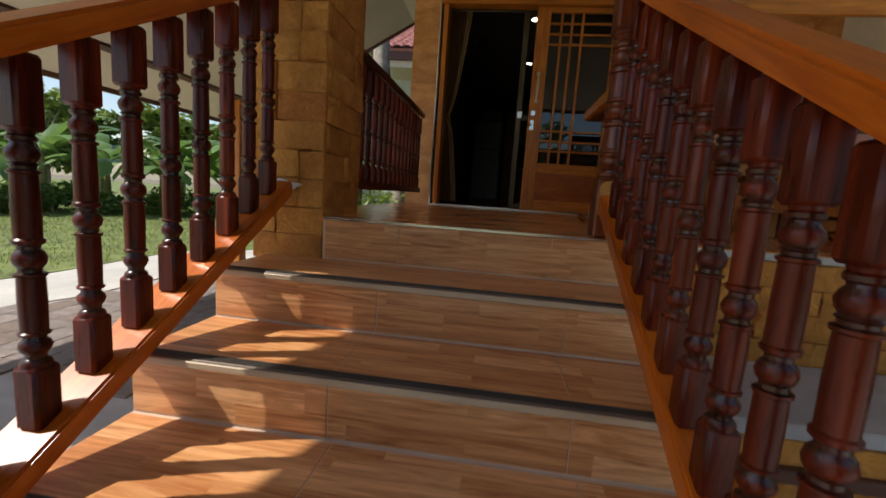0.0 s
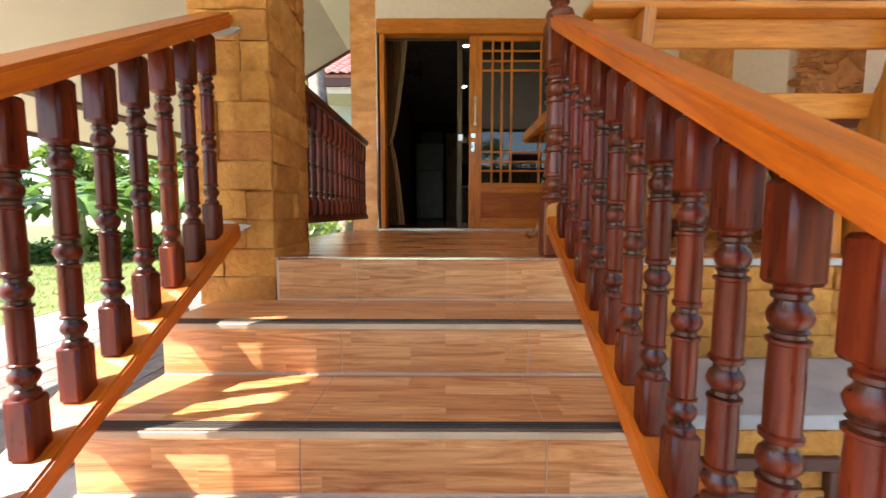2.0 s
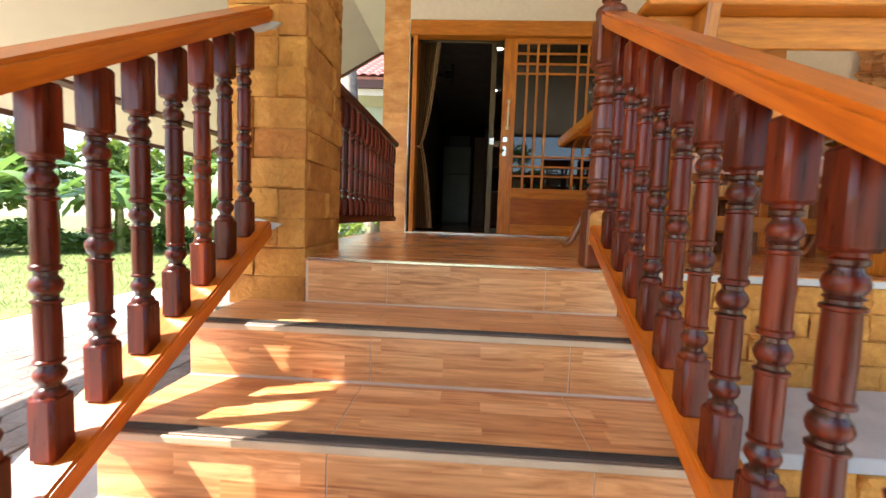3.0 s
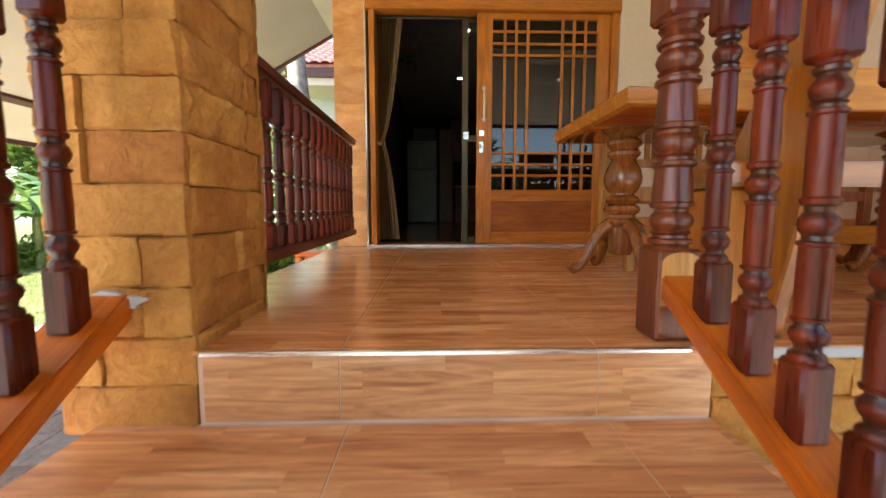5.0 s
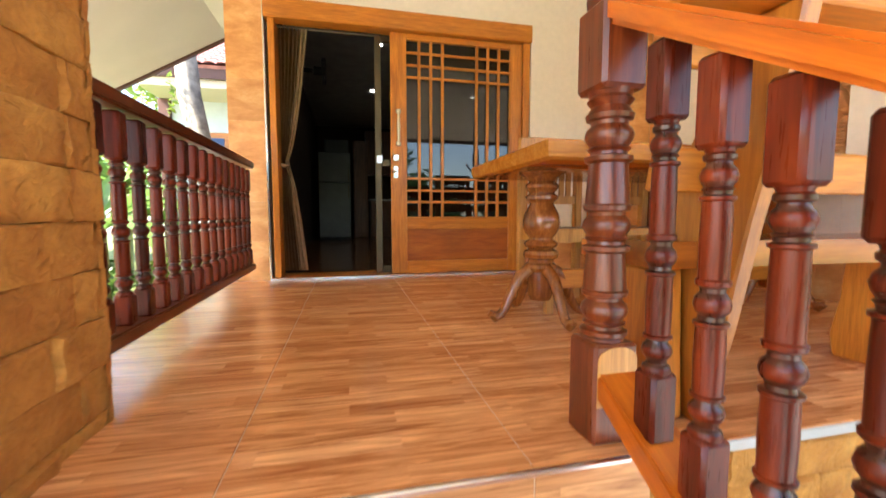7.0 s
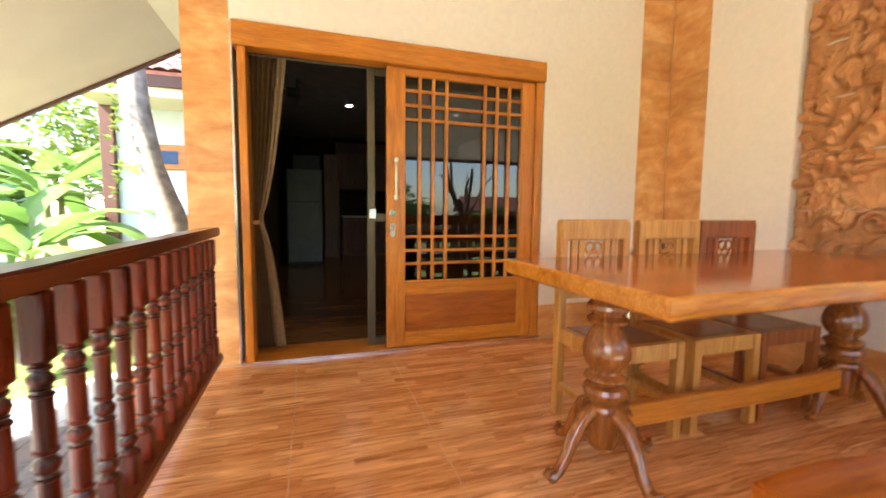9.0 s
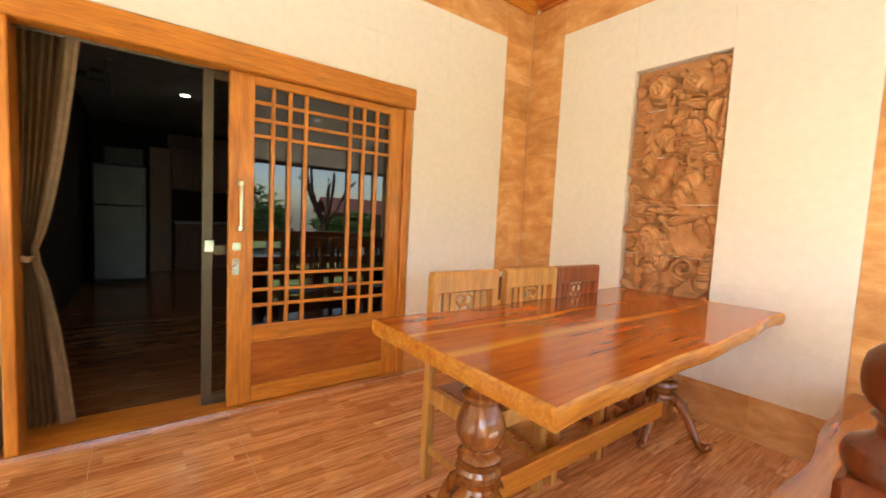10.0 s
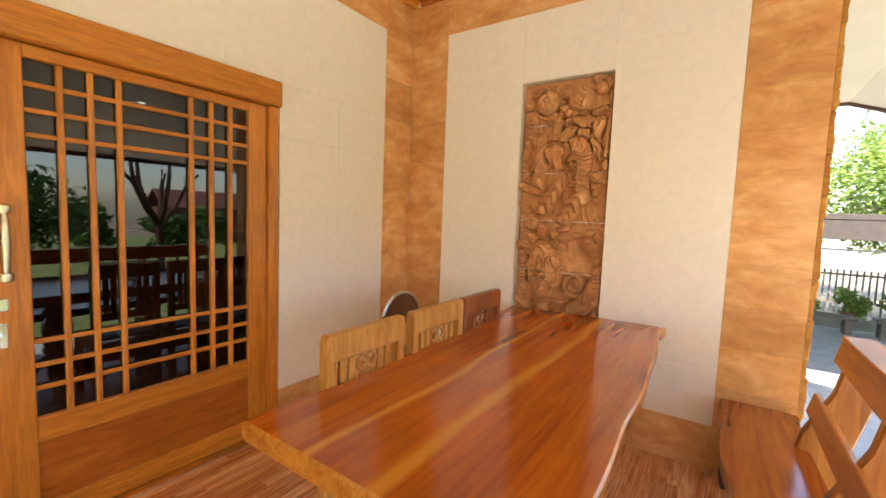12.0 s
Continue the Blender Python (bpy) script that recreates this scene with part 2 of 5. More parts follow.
M_CREAM = plain("cream wall tile", (0.88, 0.755, 0.65), 0.36, var=0.035, scale=22, bmp=0.03)
M_CREAMJ = plain("cream joint", (0.82, 0.70, 0.59), 0.7)
M_SOFFIT = plain("cream soffit paint", (0.72, 0.62, 0.47), 0.7, var=0.04, scale=2)
M_WHITE = plain("white ceiling paint", (0.8, 0.79, 0.76), 0.8, var=0.03)
M_BROWN = plain("brown trim paint", (0.10, 0.035, 0.02), 0.5)
M_ALU = plain("aluminium edge trim", (0.78, 0.78, 0.78), 0.25, 1.0, var=0.05)
M_WHITEM = plain("white plastic edge", (0.8, 0.8, 0.78), 0.35)
M_EDGE = plain("beige edge strip", (0.50, 0.37, 0.24), 0.4)
M_BLACK = plain("black rubber", (0.03, 0.03, 0.032), 0.5)
M_HANDLE = plain("satin brass", (0.66, 0.58, 0.42), 0.32, 1.0, var=0.1)
M_FENCE = plain("weathered slats", (0.12, 0.10, 0.08), 0.6, var=0.25)
M_NOSEB = plain("brown nosing base", (0.15, 0.095, 0.065), 0.5)
M_NOSE = plain("dark grey rubber", (0.055, 0.05, 0.045), 0.45)
# near-black stands in for shade, since the sun lamp strikes the carport's near side
M_CORR = plain("shade-darkened weathered roof sheet", (0.030, 0.020, 0.015), 0.7, var=0.3, scale=12)
M_CHROME = plain("chrome", (0.85, 0.85, 0.85), 0.12, 1.0, var=0.02)
M_BRONZE = plain("bronze aluminium", (0.10, 0.075, 0.045), 0.4, 0.6)
M_GREYC = plain("grey concrete", (0.42, 0.40, 0.38), 0.85, var=0.15)
M_PAVE = stone_mat("grey paver", (0.20, 0.165, 0.15), (0.32, 0.27, 0.25), 0.8)
M_CONC = plain("pale concrete", (0.55, 0.52, 0.47), 0.85, var=0.15, scale=2)
M_SLATE = plain("brown-grey bench stone", (0.12, 0.095, 0.07), 0.8, var=0.2)
M_PATHG = plain("ground earth", (0.2, 0.16, 0.11), 0.9, var=0.25)
M_GRASS = plain("lawn soil", (0.15, 0.18, 0.045), 0.9, var=0.4, scale=3)
M_BLADE = leaf_mat("grass blade", (0.14, 0.21, 0.035), (0.29, 0.34, 0.08), 0.6)
M_LEAF = leaf_mat("tree leaf", (0.05, 0.11, 0.02), (0.15, 0.24, 0.045))
M_LEAFY = leaf_mat("bright leaf", (0.10, 0.17, 0.025), (0.28, 0.36, 0.07))
M_BANANA = leaf_mat("banana leaf", (0.10, 0.20, 0.04), (0.25, 0.38, 0.10), 0.35)
M_TRUNK = plain("pale bark", (0.34, 0.29, 0.23), 0.9, var=0.4, scale=9, bmp=0.6)
M_BSTEM = plain("banana stem", (0.24, 0.22, 0.08), 0.7, var=0.3, scale=8)
M_ROOF = plain("clay roof tile", (0.42, 0.17, 0.14), 0.7, var=0.25, scale=8)
M_ROOFD = plain("dark clay roof", (0.16, 0.055, 0.04), 0.8, var=0.25, scale=5)
M_HOUSEW = plain("pale blue house wall", (0.62, 0.68, 0.70), 0.8, var=0.05)
# near-black colour stands in for the dim light on the room's beige walls
M_SHADEWALL = plain("shade-darkened interior wall", (0.045, 0.03, 0.022), 0.9)
M_SHADEWALL.node_tree.nodes["Principled BSDF"].inputs["Specular IOR Level"].default_value = 0.1
M_PANEL = wood("reddish teak panel", (0.32, 0.072, 0.006), (0.46, 0.12, 0.010), (0.54, 0.17, 0.018), "X", 0.34, coat=0.1)
# grey in place of white: the room's dimness is put into this colour
M_DIMC = plain("shade-dimmed ceiling paint", (0.34, 0.33, 0.31), 0.8)
M_FRIDGE = plain("grey fridge enamel", (0.09, 0.095, 0.10), 0.35, 0.1)
M_CAB = wood("dark cabinet wood", (0.09, 0.03, 0.014), (0.16, 0.06, 0.026), (0.22, 0.085, 0.04), "Z", 0.35)
M_CURT = plain("bronze curtain", (0.31, 0.175, 0.085), 0.55, var=0.2, scale=20)
M_CURT2 = plain("gold curtain lining", (0.43, 0.28, 0.15), 0.5, var=0.15, scale=30)
M_RELIEF = plain("carved sandstone", (0.60, 0.275, 0.105), 0.75, var=0.15, scale=14, bmp=0.3)
M_ORANGE = plain("orange plastic", (0.8, 0.16, 0.02), 0.4)
M_GREEN = plain("green plastic", (0.05, 0.45, 0.12), 0.4)
M_BLUE = plain("blue cloth", (0.05, 0.09, 0.2), 0.7)


def glass_mat(name, tint=(0.9, 0.93, 0.92)):
    m, n, l, b = mat_new(name, 0.02)
    tr = n.new("ShaderNodeBsdfTransparent")
    tr.inputs[0].default_value = (*tint, 1)
    gl = n.new("ShaderNodeBsdfGlossy")
    gl.inputs["Roughness"].default_value = 0.01
    fr = n.new("ShaderNodeFresnel")
    fr.inputs[0].default_value = 1.72
    ms = n.new("ShaderNodeMixShader")
    l.new(fr.outputs[0], ms.inputs[0])
    l.new(tr.outputs[0], ms.inputs[1])
    l.new(gl.outputs[0], ms.inputs[2])
    l.new(ms.outputs[0], n["Material Output"].inputs[0])
    return m


M_GLASS = glass_mat("tinted glass", (0.14, 0.15, 0.15))


def glow(name, c, s):
    m, n, l, b = mat_new(name)
    b.inputs["Emission Color"].default_value = (*c, 1)
    b.inputs["Emission Strength"].default_value = s
    return m


M_LAMP = glow("downlight glow", (1.0, 0.95, 0.85), 6.0)


# ---- mesh helpers ----
def mesh_of(name, bm, mat, smooth=False):
    me = bpy.data.meshes.new(name)
    bm.to_mesh(me)
    bm.free()
    me.materials.append(mat)
    if smooth:
        me.shade_smooth()
        me.set_sharp_from_angle(angle=radians(38))
    return me


def part(name, bm, material, parent=None, label="", smooth=False, kind="", m=None):
    ob = new(name, mesh_of(name, bm, material, smooth))
    if parent is not None:
        ob.parent = parent
    if m is not None:
        ob.matrix_basis = m
    return tagged(ob, label=label, kind=kind)


def thing(name, label, category, at=(0, 0, 0), group="", kind="", rz=0):
    e = new(name)
    e.empty_display_size = 0.1
    e.matrix_basis = pose(*at, 0, 0, rz)
    return tagged(e, label, category, group, kind)


def struct(name, bm, material, label, category, smooth=False):
    return tagged(part(name, bm, material, smooth=smooth), label, category, kind="structure")


def box(bm, x0, x1, y0, y1, z0, z1, bev=0.0, m=None):
    """A box with chamfered edges added to bm."""
    r = bmesh.ops.create_cube(bm, size=1.0)
    vs = r["verts"]
    for v in vs:
        v.co = Vector((x0 + (v.co.x + 0.5) * (x1 - x0), y0 + (v.co.y + 0.5) * (y1 - y0), z0 + (v.co.z + 0.5) * (z1 - z0)))
    if m is not None:
        bmesh.ops.transform(bm, matrix=m, verts=vs)
    if bev:
        es = list({e for v in vs for e in v.link_edges})
        bmesh.ops.bevel(bm, geom=es, offset=bev, segments=1, affect="EDGES")
    return bm


def B(x0, x1, y0, y1, z0, z1, bev=0.0, m=None):
    return box(bmesh.new(), x0, x1, y0, y1, z0, z1, bev, m)


def lathe(bm, profile, seg=14, cx=0, cy=0):
    """Turned body from (radius, height) pairs."""
    rings = []
    for r, z in profile:
        rings.append([bm.verts.new((cx + r * math.cos(2 * math.pi * k / seg), cy + r * math.sin(2 * math.pi * k / seg), z)) for k in range(seg)])
    for a, b in zip(rings, rings[1:]):
        for k in range(seg):
            bm.faces.new((a[k], a[(k + 1) % seg], b[(k + 1) % seg], b[k]))
    bm.faces.new(list(reversed(rings[0])))
    bm.faces.new(rings[-1])
    return bm


def tube(bm, pts, radii, seg=8):
    """A round limb along points with its own radius at each."""
    rings = []
    pts = [Vector(p) for p in pts]
    for i, p in enumerate(pts):
        d = (pts[min(i + 1, len(pts) - 1)] - pts[max(i - 1, 0)]).normalized()
        a = d.orthogonal().normalized() if abs(d.z) > 0.95 else d.cross(Vector((0, 0, 1))).normalized()
        c = d.cross(a)
        r = radii[i] if isinstance(radii, (list, tuple)) else radii
        rings.append([bm.verts.new(p + r * (math.cos(2 * math.pi * k / seg) * a + math.sin(2 * math.pi * k / seg) * c)) for k in range(seg)])
    for a, b in zip(rings, rings[1:]):
        for k in range(seg):
            bm.faces.new((a[k], a[(k + 1) % seg], b[(k + 1) % seg], b[k]))
    bm.faces.new(list(reversed(rings[0])))
    bm.faces.new(rings[-1])
    bmesh.ops.recalc_face_normals(bm, faces=bm.faces)
    return bm


def prism(bm, outline, axis, a, b):
    """Extrude a 2D outline: axis 'x' takes (y, z) pairs, 'y' (x, z), 'z' (x, y)."""
    def put(p, t):
        return {"x": (t, p[0], p[1]), "y": (p[0], t, p[1]), "z": (p[0], p[1], t)}[axis]
    lo = [bm.verts.new(put(p, a)) for p in outline]
    hi = [bm.verts.new(put(p, b)) for p in outline]
    k = len(outline)
    bm.faces.new(lo)
    bm.faces.new(list(reversed(hi)))
    for i in range(k):
        bm.faces.new((lo[i], hi[i], hi[(i + 1) % k], lo[(i + 1) % k]))
    bmesh.ops.recalc_face_normals(bm, faces=bm.faces)
    return bm


rnd = random.Random(7)

# ---- plan ----
RISE, GO, EDGE = 0.176, 0.342, 1.635      # step height, step depth, front edge of the porch floor
GROUND = -6 * RISE
STAIR_L, STAIR_R = -0.93, 0.53
WALL_Y, WALL_X = 4.355, 2.715             # inner faces of the door wall and the right wall
SIDE_L = -0.974                           # left corner of the house
CEIL = 3.17
SOFFIT = 2.7

# ---- large structure ----
struct("ground", B(-60, 60, -60, 60, GROUND - 0.3, GROUND - 0.02), M_PATHG, "brown bare earth ground around the house", "ground")
ps = B(SIDE_L, 3.1, 1.72, WALL_Y + 0.3, GROUND, -0.0119)
box(ps, -0.69, STAIR_R - 0.002, EDGE + 0.004, 1.719, GROUND, -0.0119)
struct("porch_slab", ps, M_GROUTF, "grouted concrete slab under the porch floor", "slab")
st = bmesh.new()
for k in range(1, 6):
    box(st, STAIR_L, STAIR_R, EDGE + 0.004 - k * GO, EDGE + 0.004 - (k - 1) * GO, GROUND, -k * RISE - 0.002)
struct("stair_core", st, M_GROUT, "grouted concrete core under the tiled steps", "stairs")

# door wall with its opening, and the right wall
OPEN_L, OPEN_R, OPEN_T = -0.675, 1.47, 2.14
wb = bmesh.new()
box(wb, SIDE_L + 0.012, OPEN_L - 0.03, WALL_Y + 0.012, WALL_Y + 0.2, -0.012, CEIL)
box(wb, OPEN_R + 0.006, WALL_X + 0.2, WALL_Y + 0.012, WALL_Y + 0.2, -0.012, CEIL)
box(wb, OPEN_L - 0.03, OPEN_R + 0.006, WALL_Y + 0.012, WALL_Y + 0.2, OPEN_T + 0.01, CEIL)
wall_door = struct("wall_door", wb, M_CREAMJ, "cream tiled house wall with a sliding door", "wall")
RY0, RY1, RZ0, RZ1 = 2.737, 3.351, 0.72, 2.339      # recess of the carved relief
wb = bmesh.new()
box(wb, WALL_X + 0.012, WALL_X + 0.2, 1.746, RY0, -0.012, CEIL)
box(wb, WALL_X + 0.012, WALL_X + 0.2, RY1, WALL_Y + 0.01, -0.012, CEIL)
box(wb, WALL_X + 0.012, WALL_X + 0.2, RY0, RY1, -0.012, RZ0)
box(wb, WALL_X + 0.012, WALL_X + 0.2, RY0, RY1, RZ1, CEIL)
box(wb, WALL_X + 0.086, WALL_X + 0.2, RY0, RY1, RZ0, RZ1)
wall_right = struct("wall_right", wb, M_CREAMJ, "cream tiled porch wall with a carved relief", "wall")

# porch ceiling, crown, beams, soffits
struct("ceiling", B(SIDE_L, WALL_X + 0.2, 1.5, WALL_Y + 0.2, CEIL, CEIL + 0.1), M_WHITE, "flat white painted porch ceiling", "ceiling")
cr = bmesh.new()
prism(cr, [(WALL_Y + 0.011, 3.08), (WALL_Y - 0.02, 3.08), (WALL_Y - 0.03, 3.11), (WALL_Y - 0.075, 3.15), (WALL_Y - 0.08, CEIL - 0.002), (WALL_Y + 0.011, CEIL - 0.002)], "x", SIDE_L + 0.3, WALL_X + 0.011)
struct("crown_trim", cr, M_TEAK_X, "brown wooden crown moulding below the ceiling", "trim")
cr = bmesh.new()
prism(cr, [(WALL_X + 0.011, 3.08), (WALL_X - 0.02, 3.08), (WALL_X - 0.03, 3.11), (WALL_X - 0.075, 3.15), (WALL_X - 0.08, CEIL - 0.004), (WALL_X + 0.011, CEIL - 0.004)], "y", 1.75, WALL_Y - 0.081)
struct("crown_trim", cr, M_TEAK_Y, "brown wooden crown moulding below the ceiling", "trim")
struct("beam_front", B(SIDE_L, 3.1, 1.52, 1.74, SOFFIT, CEIL - 0.002), M_SOFFIT, "cream painted beam over the porch front", "beam")
struct("beam_left", B(SIDE_L, -0.70, 1.741, WALL_Y - 0.002, SOFFIT, CEIL - 0.002), M_SOFFIT, "cream painted beam over the porch side", "beam")
# flat soffit, then slopes down to the side and to the front
SX = -1.5
struct("soffit_flat", B(SX, SIDE_L - 0.002, 1.521, 6.6, SOFFIT, SOFFIT + 0.06), M_SOFFIT, "flat cream soffit beside the porch", "soffit")
so = bmesh.new()
# front end at 0.72 is out of view, set to keep sun off the column
prism(so, [(SX, SOFFIT), (SX, SOFFIT + 0.08), (-4.4, 1.12), (-4.4, 1.04)], "y", 0.72, 6.6)
struct("soffit_side", so, M_SOFFIT, "sloping cream soffit of the side roof", "soffit")
so = bmesh.new()
prism(so, [(-4.46, 0.99), (-4.46, 1.19), (-4.4, 1.19), (-4.4, 0.99)], "y", 0.72, 6.66)
struct("fascia_side", so, M_BROWN, "dark brown fascia board along the eave", "trim")
so = bmesh.new()
prism(so, [(-3.93, 1.278), (-3.93, 1.32), (-3.87, 1.352), (-3.87, 1.312)], "y", 1.12, 6.59)
struct("soffit_batten", so, M_BROWN, "thin brown batten on the soffit", "trim")
so = bmesh.new()
prism(so, [(SIDE_L - 0.004, 2.67), (SIDE_L - 0.004, 2.82), (SX, 2.82), (-4.4, 1.16), (-4.4, 1.0), (SX, 2.67)], "y", 6.6, 6.65)
struct("fascia_rake", so, M_BROWN, "dark brown rake board at the roof edge", "trim")
# unseen reach to the left and forward is sized to block sun on the steps
struct("soffit_front_flat", B(-2.78, 5.8, 1.172, 1.519, SOFFIT, SOFFIT + 0.06), M_SOFFIT, "flat cream soffit before the porch", "soffit")
struct("soffit_right_flat", B(3.102, 5.8, 1.52, 5.0, SOFFIT, SOFFIT + 0.06), M_SOFFIT, "flat cream soffit beside the wall", "soffit")
so = bmesh.new()
prism(so, [(1.17, SOFFIT), (1.17, SOFFIT + 0.08), (-0.60, 2.15), (-0.60, 2.07)], "x", -2.78, 5.8)
struct("soffit_front", so, M_SOFFIT, "sloping cream soffit of the front roof", "soffit")
so = bmesh.new()
prism(so, [(5.0, 2.67), (5.0, 2.82), (1.17, 2.82), (-0.66, 2.18), (-0.66, 2.01), (1.17, 2.67)], "x", 5.8, 5.85)
struct("fascia_right", so, M_BROWN, "dark brown rake board at the roof edge", "trim")
struct("fascia_front", B(-2.78, 5.8, -0.66, -0.602, 2.01, 2.20), M_BROWN, "dark brown fascia board along the front eave", "trim")
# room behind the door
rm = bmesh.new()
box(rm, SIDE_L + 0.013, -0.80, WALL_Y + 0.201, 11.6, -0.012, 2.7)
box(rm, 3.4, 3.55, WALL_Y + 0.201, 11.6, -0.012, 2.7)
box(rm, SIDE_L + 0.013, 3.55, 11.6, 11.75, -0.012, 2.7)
struct("wall_room", rm, M_SHADEWALL, "dim beige walls of the room inside", "wall")
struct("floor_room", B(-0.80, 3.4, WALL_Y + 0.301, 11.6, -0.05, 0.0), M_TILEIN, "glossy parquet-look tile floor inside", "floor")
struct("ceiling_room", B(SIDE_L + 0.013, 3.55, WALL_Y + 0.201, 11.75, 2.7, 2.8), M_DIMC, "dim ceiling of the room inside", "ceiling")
struct("house_roof_deck", B(SIDE_L, 5.0, 1.5, 11.8, CEIL + 0.1, CEIL + 0.2), M_BROWN, "roof deck over the house", "roof")
struct("house_side_wall", B(2.93, 3.1, 1.746, 4.3, GROUND, CEIL), M_SOFFIT, "cream outer wall of the porch side", "wall")

# sandstone columns and wall under the porch
column = struct("column_left", B(-0.98, -0.717, 1.655, 2.045, -RISE - 0.02, SOFFIT), M_MORTAR, "ochre sandstone clad porch column", "column")
column_r = struct("column_right", B(WALL_X + 0.013, 3.1, 1.722, 1.745, -0.3, SOFFIT), M_MORTAR, "ochre sandstone clad porch column", "column")
wall_front = struct("wall_front", B(STAIR_R + 0.001, 3.1, EDGE + 0.025, EDGE + 0.2, -0.42, -0.02), M_MORTAR, "ochre sandstone wall below the porch edge", "wall")
struct("ledge", B(STAIR_R + 0.001, 5.0, 1.155, EDGE + 0.2, -0.465, -0.42, 0.004), M_GREYC, "grey concrete ledge along the porch foot", "ledge")
wall_low = struct("wall_low", B(STAIR_R + 0.001, 5.0, 1.19, EDGE + 0.2, GROUND - 0.1, -0.466), M_MORTAR, "ochre sandstone wall below the concrete ledge", "wall")


# ---- railings ----
def baluster_bm(h, w, top=0.138, low=0.13):
    """Square blocks above and below, turned beads and shafts between."""
    bm = bmesh.new()
    a = w / 2
    box(bm, -a, a, -a, a, 0, low, 0.007)
    box(bm, -a, a, -a, a, h - top, h, 0.007)
    z0, z1 = low - 0.006, h - top + 0.006
    s = z1 - z0
    prof = [(a * r, z0 + q * s) for q, r in (
        (0.0, 0.86), (0.018, 0.95), (0.034, 0.88), (0.045, 0.64), (0.062, 0.66), (0.078, 0.88), (0.098, 0.99), (0.116, 0.90), (0.130, 0.68), (0.142, 0.66), (0.148, 0.92), (0.158, 0.94), (0.164, 0.80),
        (0.28, 0.84), (0.396, 0.80), (0.401, 0.94), (0.411, 0.94), (0.417, 0.70), (0.432, 0.68), (0.450, 0.90), (0.472, 1.0), (0.494, 0.90), (0.512, 0.66), (0.528, 0.68), (0.536, 0.90), (0.552, 0.95), (0.560, 0.80),
        (0.69, 0.82), (0.816, 0.77), (0.822, 0.93), (0.832, 0.93), (0.838, 0.70), (0.850, 0.72), (0.856, 0.84), (0.864, 0.70), (0.880, 0.88), (0.900, 0.97), (0.920, 0.86), (0.934, 0.66), (0.944, 0.64), (0.952, 0.82), (0.966, 0.84), (0.974, 0.70), (1.0, 0.86))]
    lathe(bm, prof, 14)
    for f in bm.faces:       # the narrow necks round the bulbs take the darker wood
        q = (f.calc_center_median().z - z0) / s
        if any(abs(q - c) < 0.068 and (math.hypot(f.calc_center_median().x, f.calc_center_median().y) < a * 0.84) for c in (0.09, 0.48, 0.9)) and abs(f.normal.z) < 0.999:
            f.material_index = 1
    return bm


def sloped(bm, x0, x1, ya, za, yb, zb, h, bev=0.006):
    """A rail from (ya, za) to (yb, zb), its top at those heights."""
    prism(bm, [(ya, za - h), (yb, zb - h), (yb, zb), (ya, za)], "x", x0, x1)
    bmesh.ops.bevel(bm, geom=list(bm.edges), offset=bev, segments=2, affect="EDGES")
    return bm


def hand(y):
    return 0.347 + 0.581 * (y - 0.619)
def foot(y):
    return -0.005 + 0.572 * (y - 1.375)


BAL_W = 0.056
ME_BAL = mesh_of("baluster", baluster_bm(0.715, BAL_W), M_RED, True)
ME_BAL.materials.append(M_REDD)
for xc, wide, lift, y_end, first, gap, side in ((0.467, 0.0525, 0.0, 1.697, 1.555, 0.115, "open"), (-0.885, 0.065, 0.016, 1.63, 1.54, 0.1215, "column")):
    rail = thing("stair_rail", "orange teak handrail on dark red turned balusters beside the steps" if side == "open" else "sloping teak handrail with turned balusters, ending at the stone column", "railing", group="stair railings")
    part("handrail", sloped(bmesh.new(), xc - wide, xc + wide, -0.6, hand(-0.6) + lift, y_end, hand(y_end) + lift, 0.058, 0.01), M_RAIL, rail, "orange teak handrail", True)
    part("bottom_rail", sloped(bmesh.new(), xc - wide + 0.002, xc + wide - 0.002, -0.6, foot(-0.6), y_end, foot(y_end), 0.062), M_RAIL, rail, "orange teak bottom rail", True)
    y = first
    while y > -0.55:
        b = new("baluster", ME_BAL)
        b.parent = rail
        b.matrix_basis = Matrix.Translation((xc - (0.009 if side == "open" else 0), y, foot(y) - 0.014)) @ Matrix.Diagonal((1, 1, (hand(y) + lift - 0.05 - foot(y)) / 0.715, 1))
        y -= gap
newel = thing("newel_post", "brown turned newel post with a ball finial on the porch edge", "post", (0.463, 1.731, 0))
nb = bmesh.new()
box(nb, -0.054, 0.054, -0.054, 0.054, 0, 0.23, 0.007)
part("base_block", nb, M_NEWEL, newel)
fb = bmesh.new()
prism(fb, [(-0.048, 0.09), (0.050, 0.09), (0.050, 0.196)] + [(0.001 + 0.049 * math.cos(math.pi * k / 12), 0.196 + 0.028 * math.sin(math.pi * k / 12)) for k in range(1, 12)] + [(-0.048, 0.196)], "y", -0.0562, -0.0545)
part("base_face", fb, M_PALE, newel, "pale unstained arched patch")
prof = []
for zc in (0.299, 0.491, 0.690):      # three bulbs between collars, plain drums between them
    prof += [(r * 0.84, zc + dz) for dz, r in ((-0.062, 0.050), (-0.056, 0.061), (-0.047, 0.062), (-0.043, 0.048), (-0.036, 0.047), (-0.030, 0.056), (-0.024, 0.048), (-0.012, 0.058), (0.0, 0.0625), (0.012, 0.058), (0.022, 0.047), (0.030, 0.048), (0.034, 0.059), (0.044, 0.062), (0.048, 0.057))]
nb = lathe(bmesh.new(), [(0.047, 0.228)] + prof + [(0.040, 0.752), (0.050, 0.765), (0.043, 0.774), (0.050, 0.785)], 24)
part("turned_shaft", nb, M_NEWEL, newel, "", True)
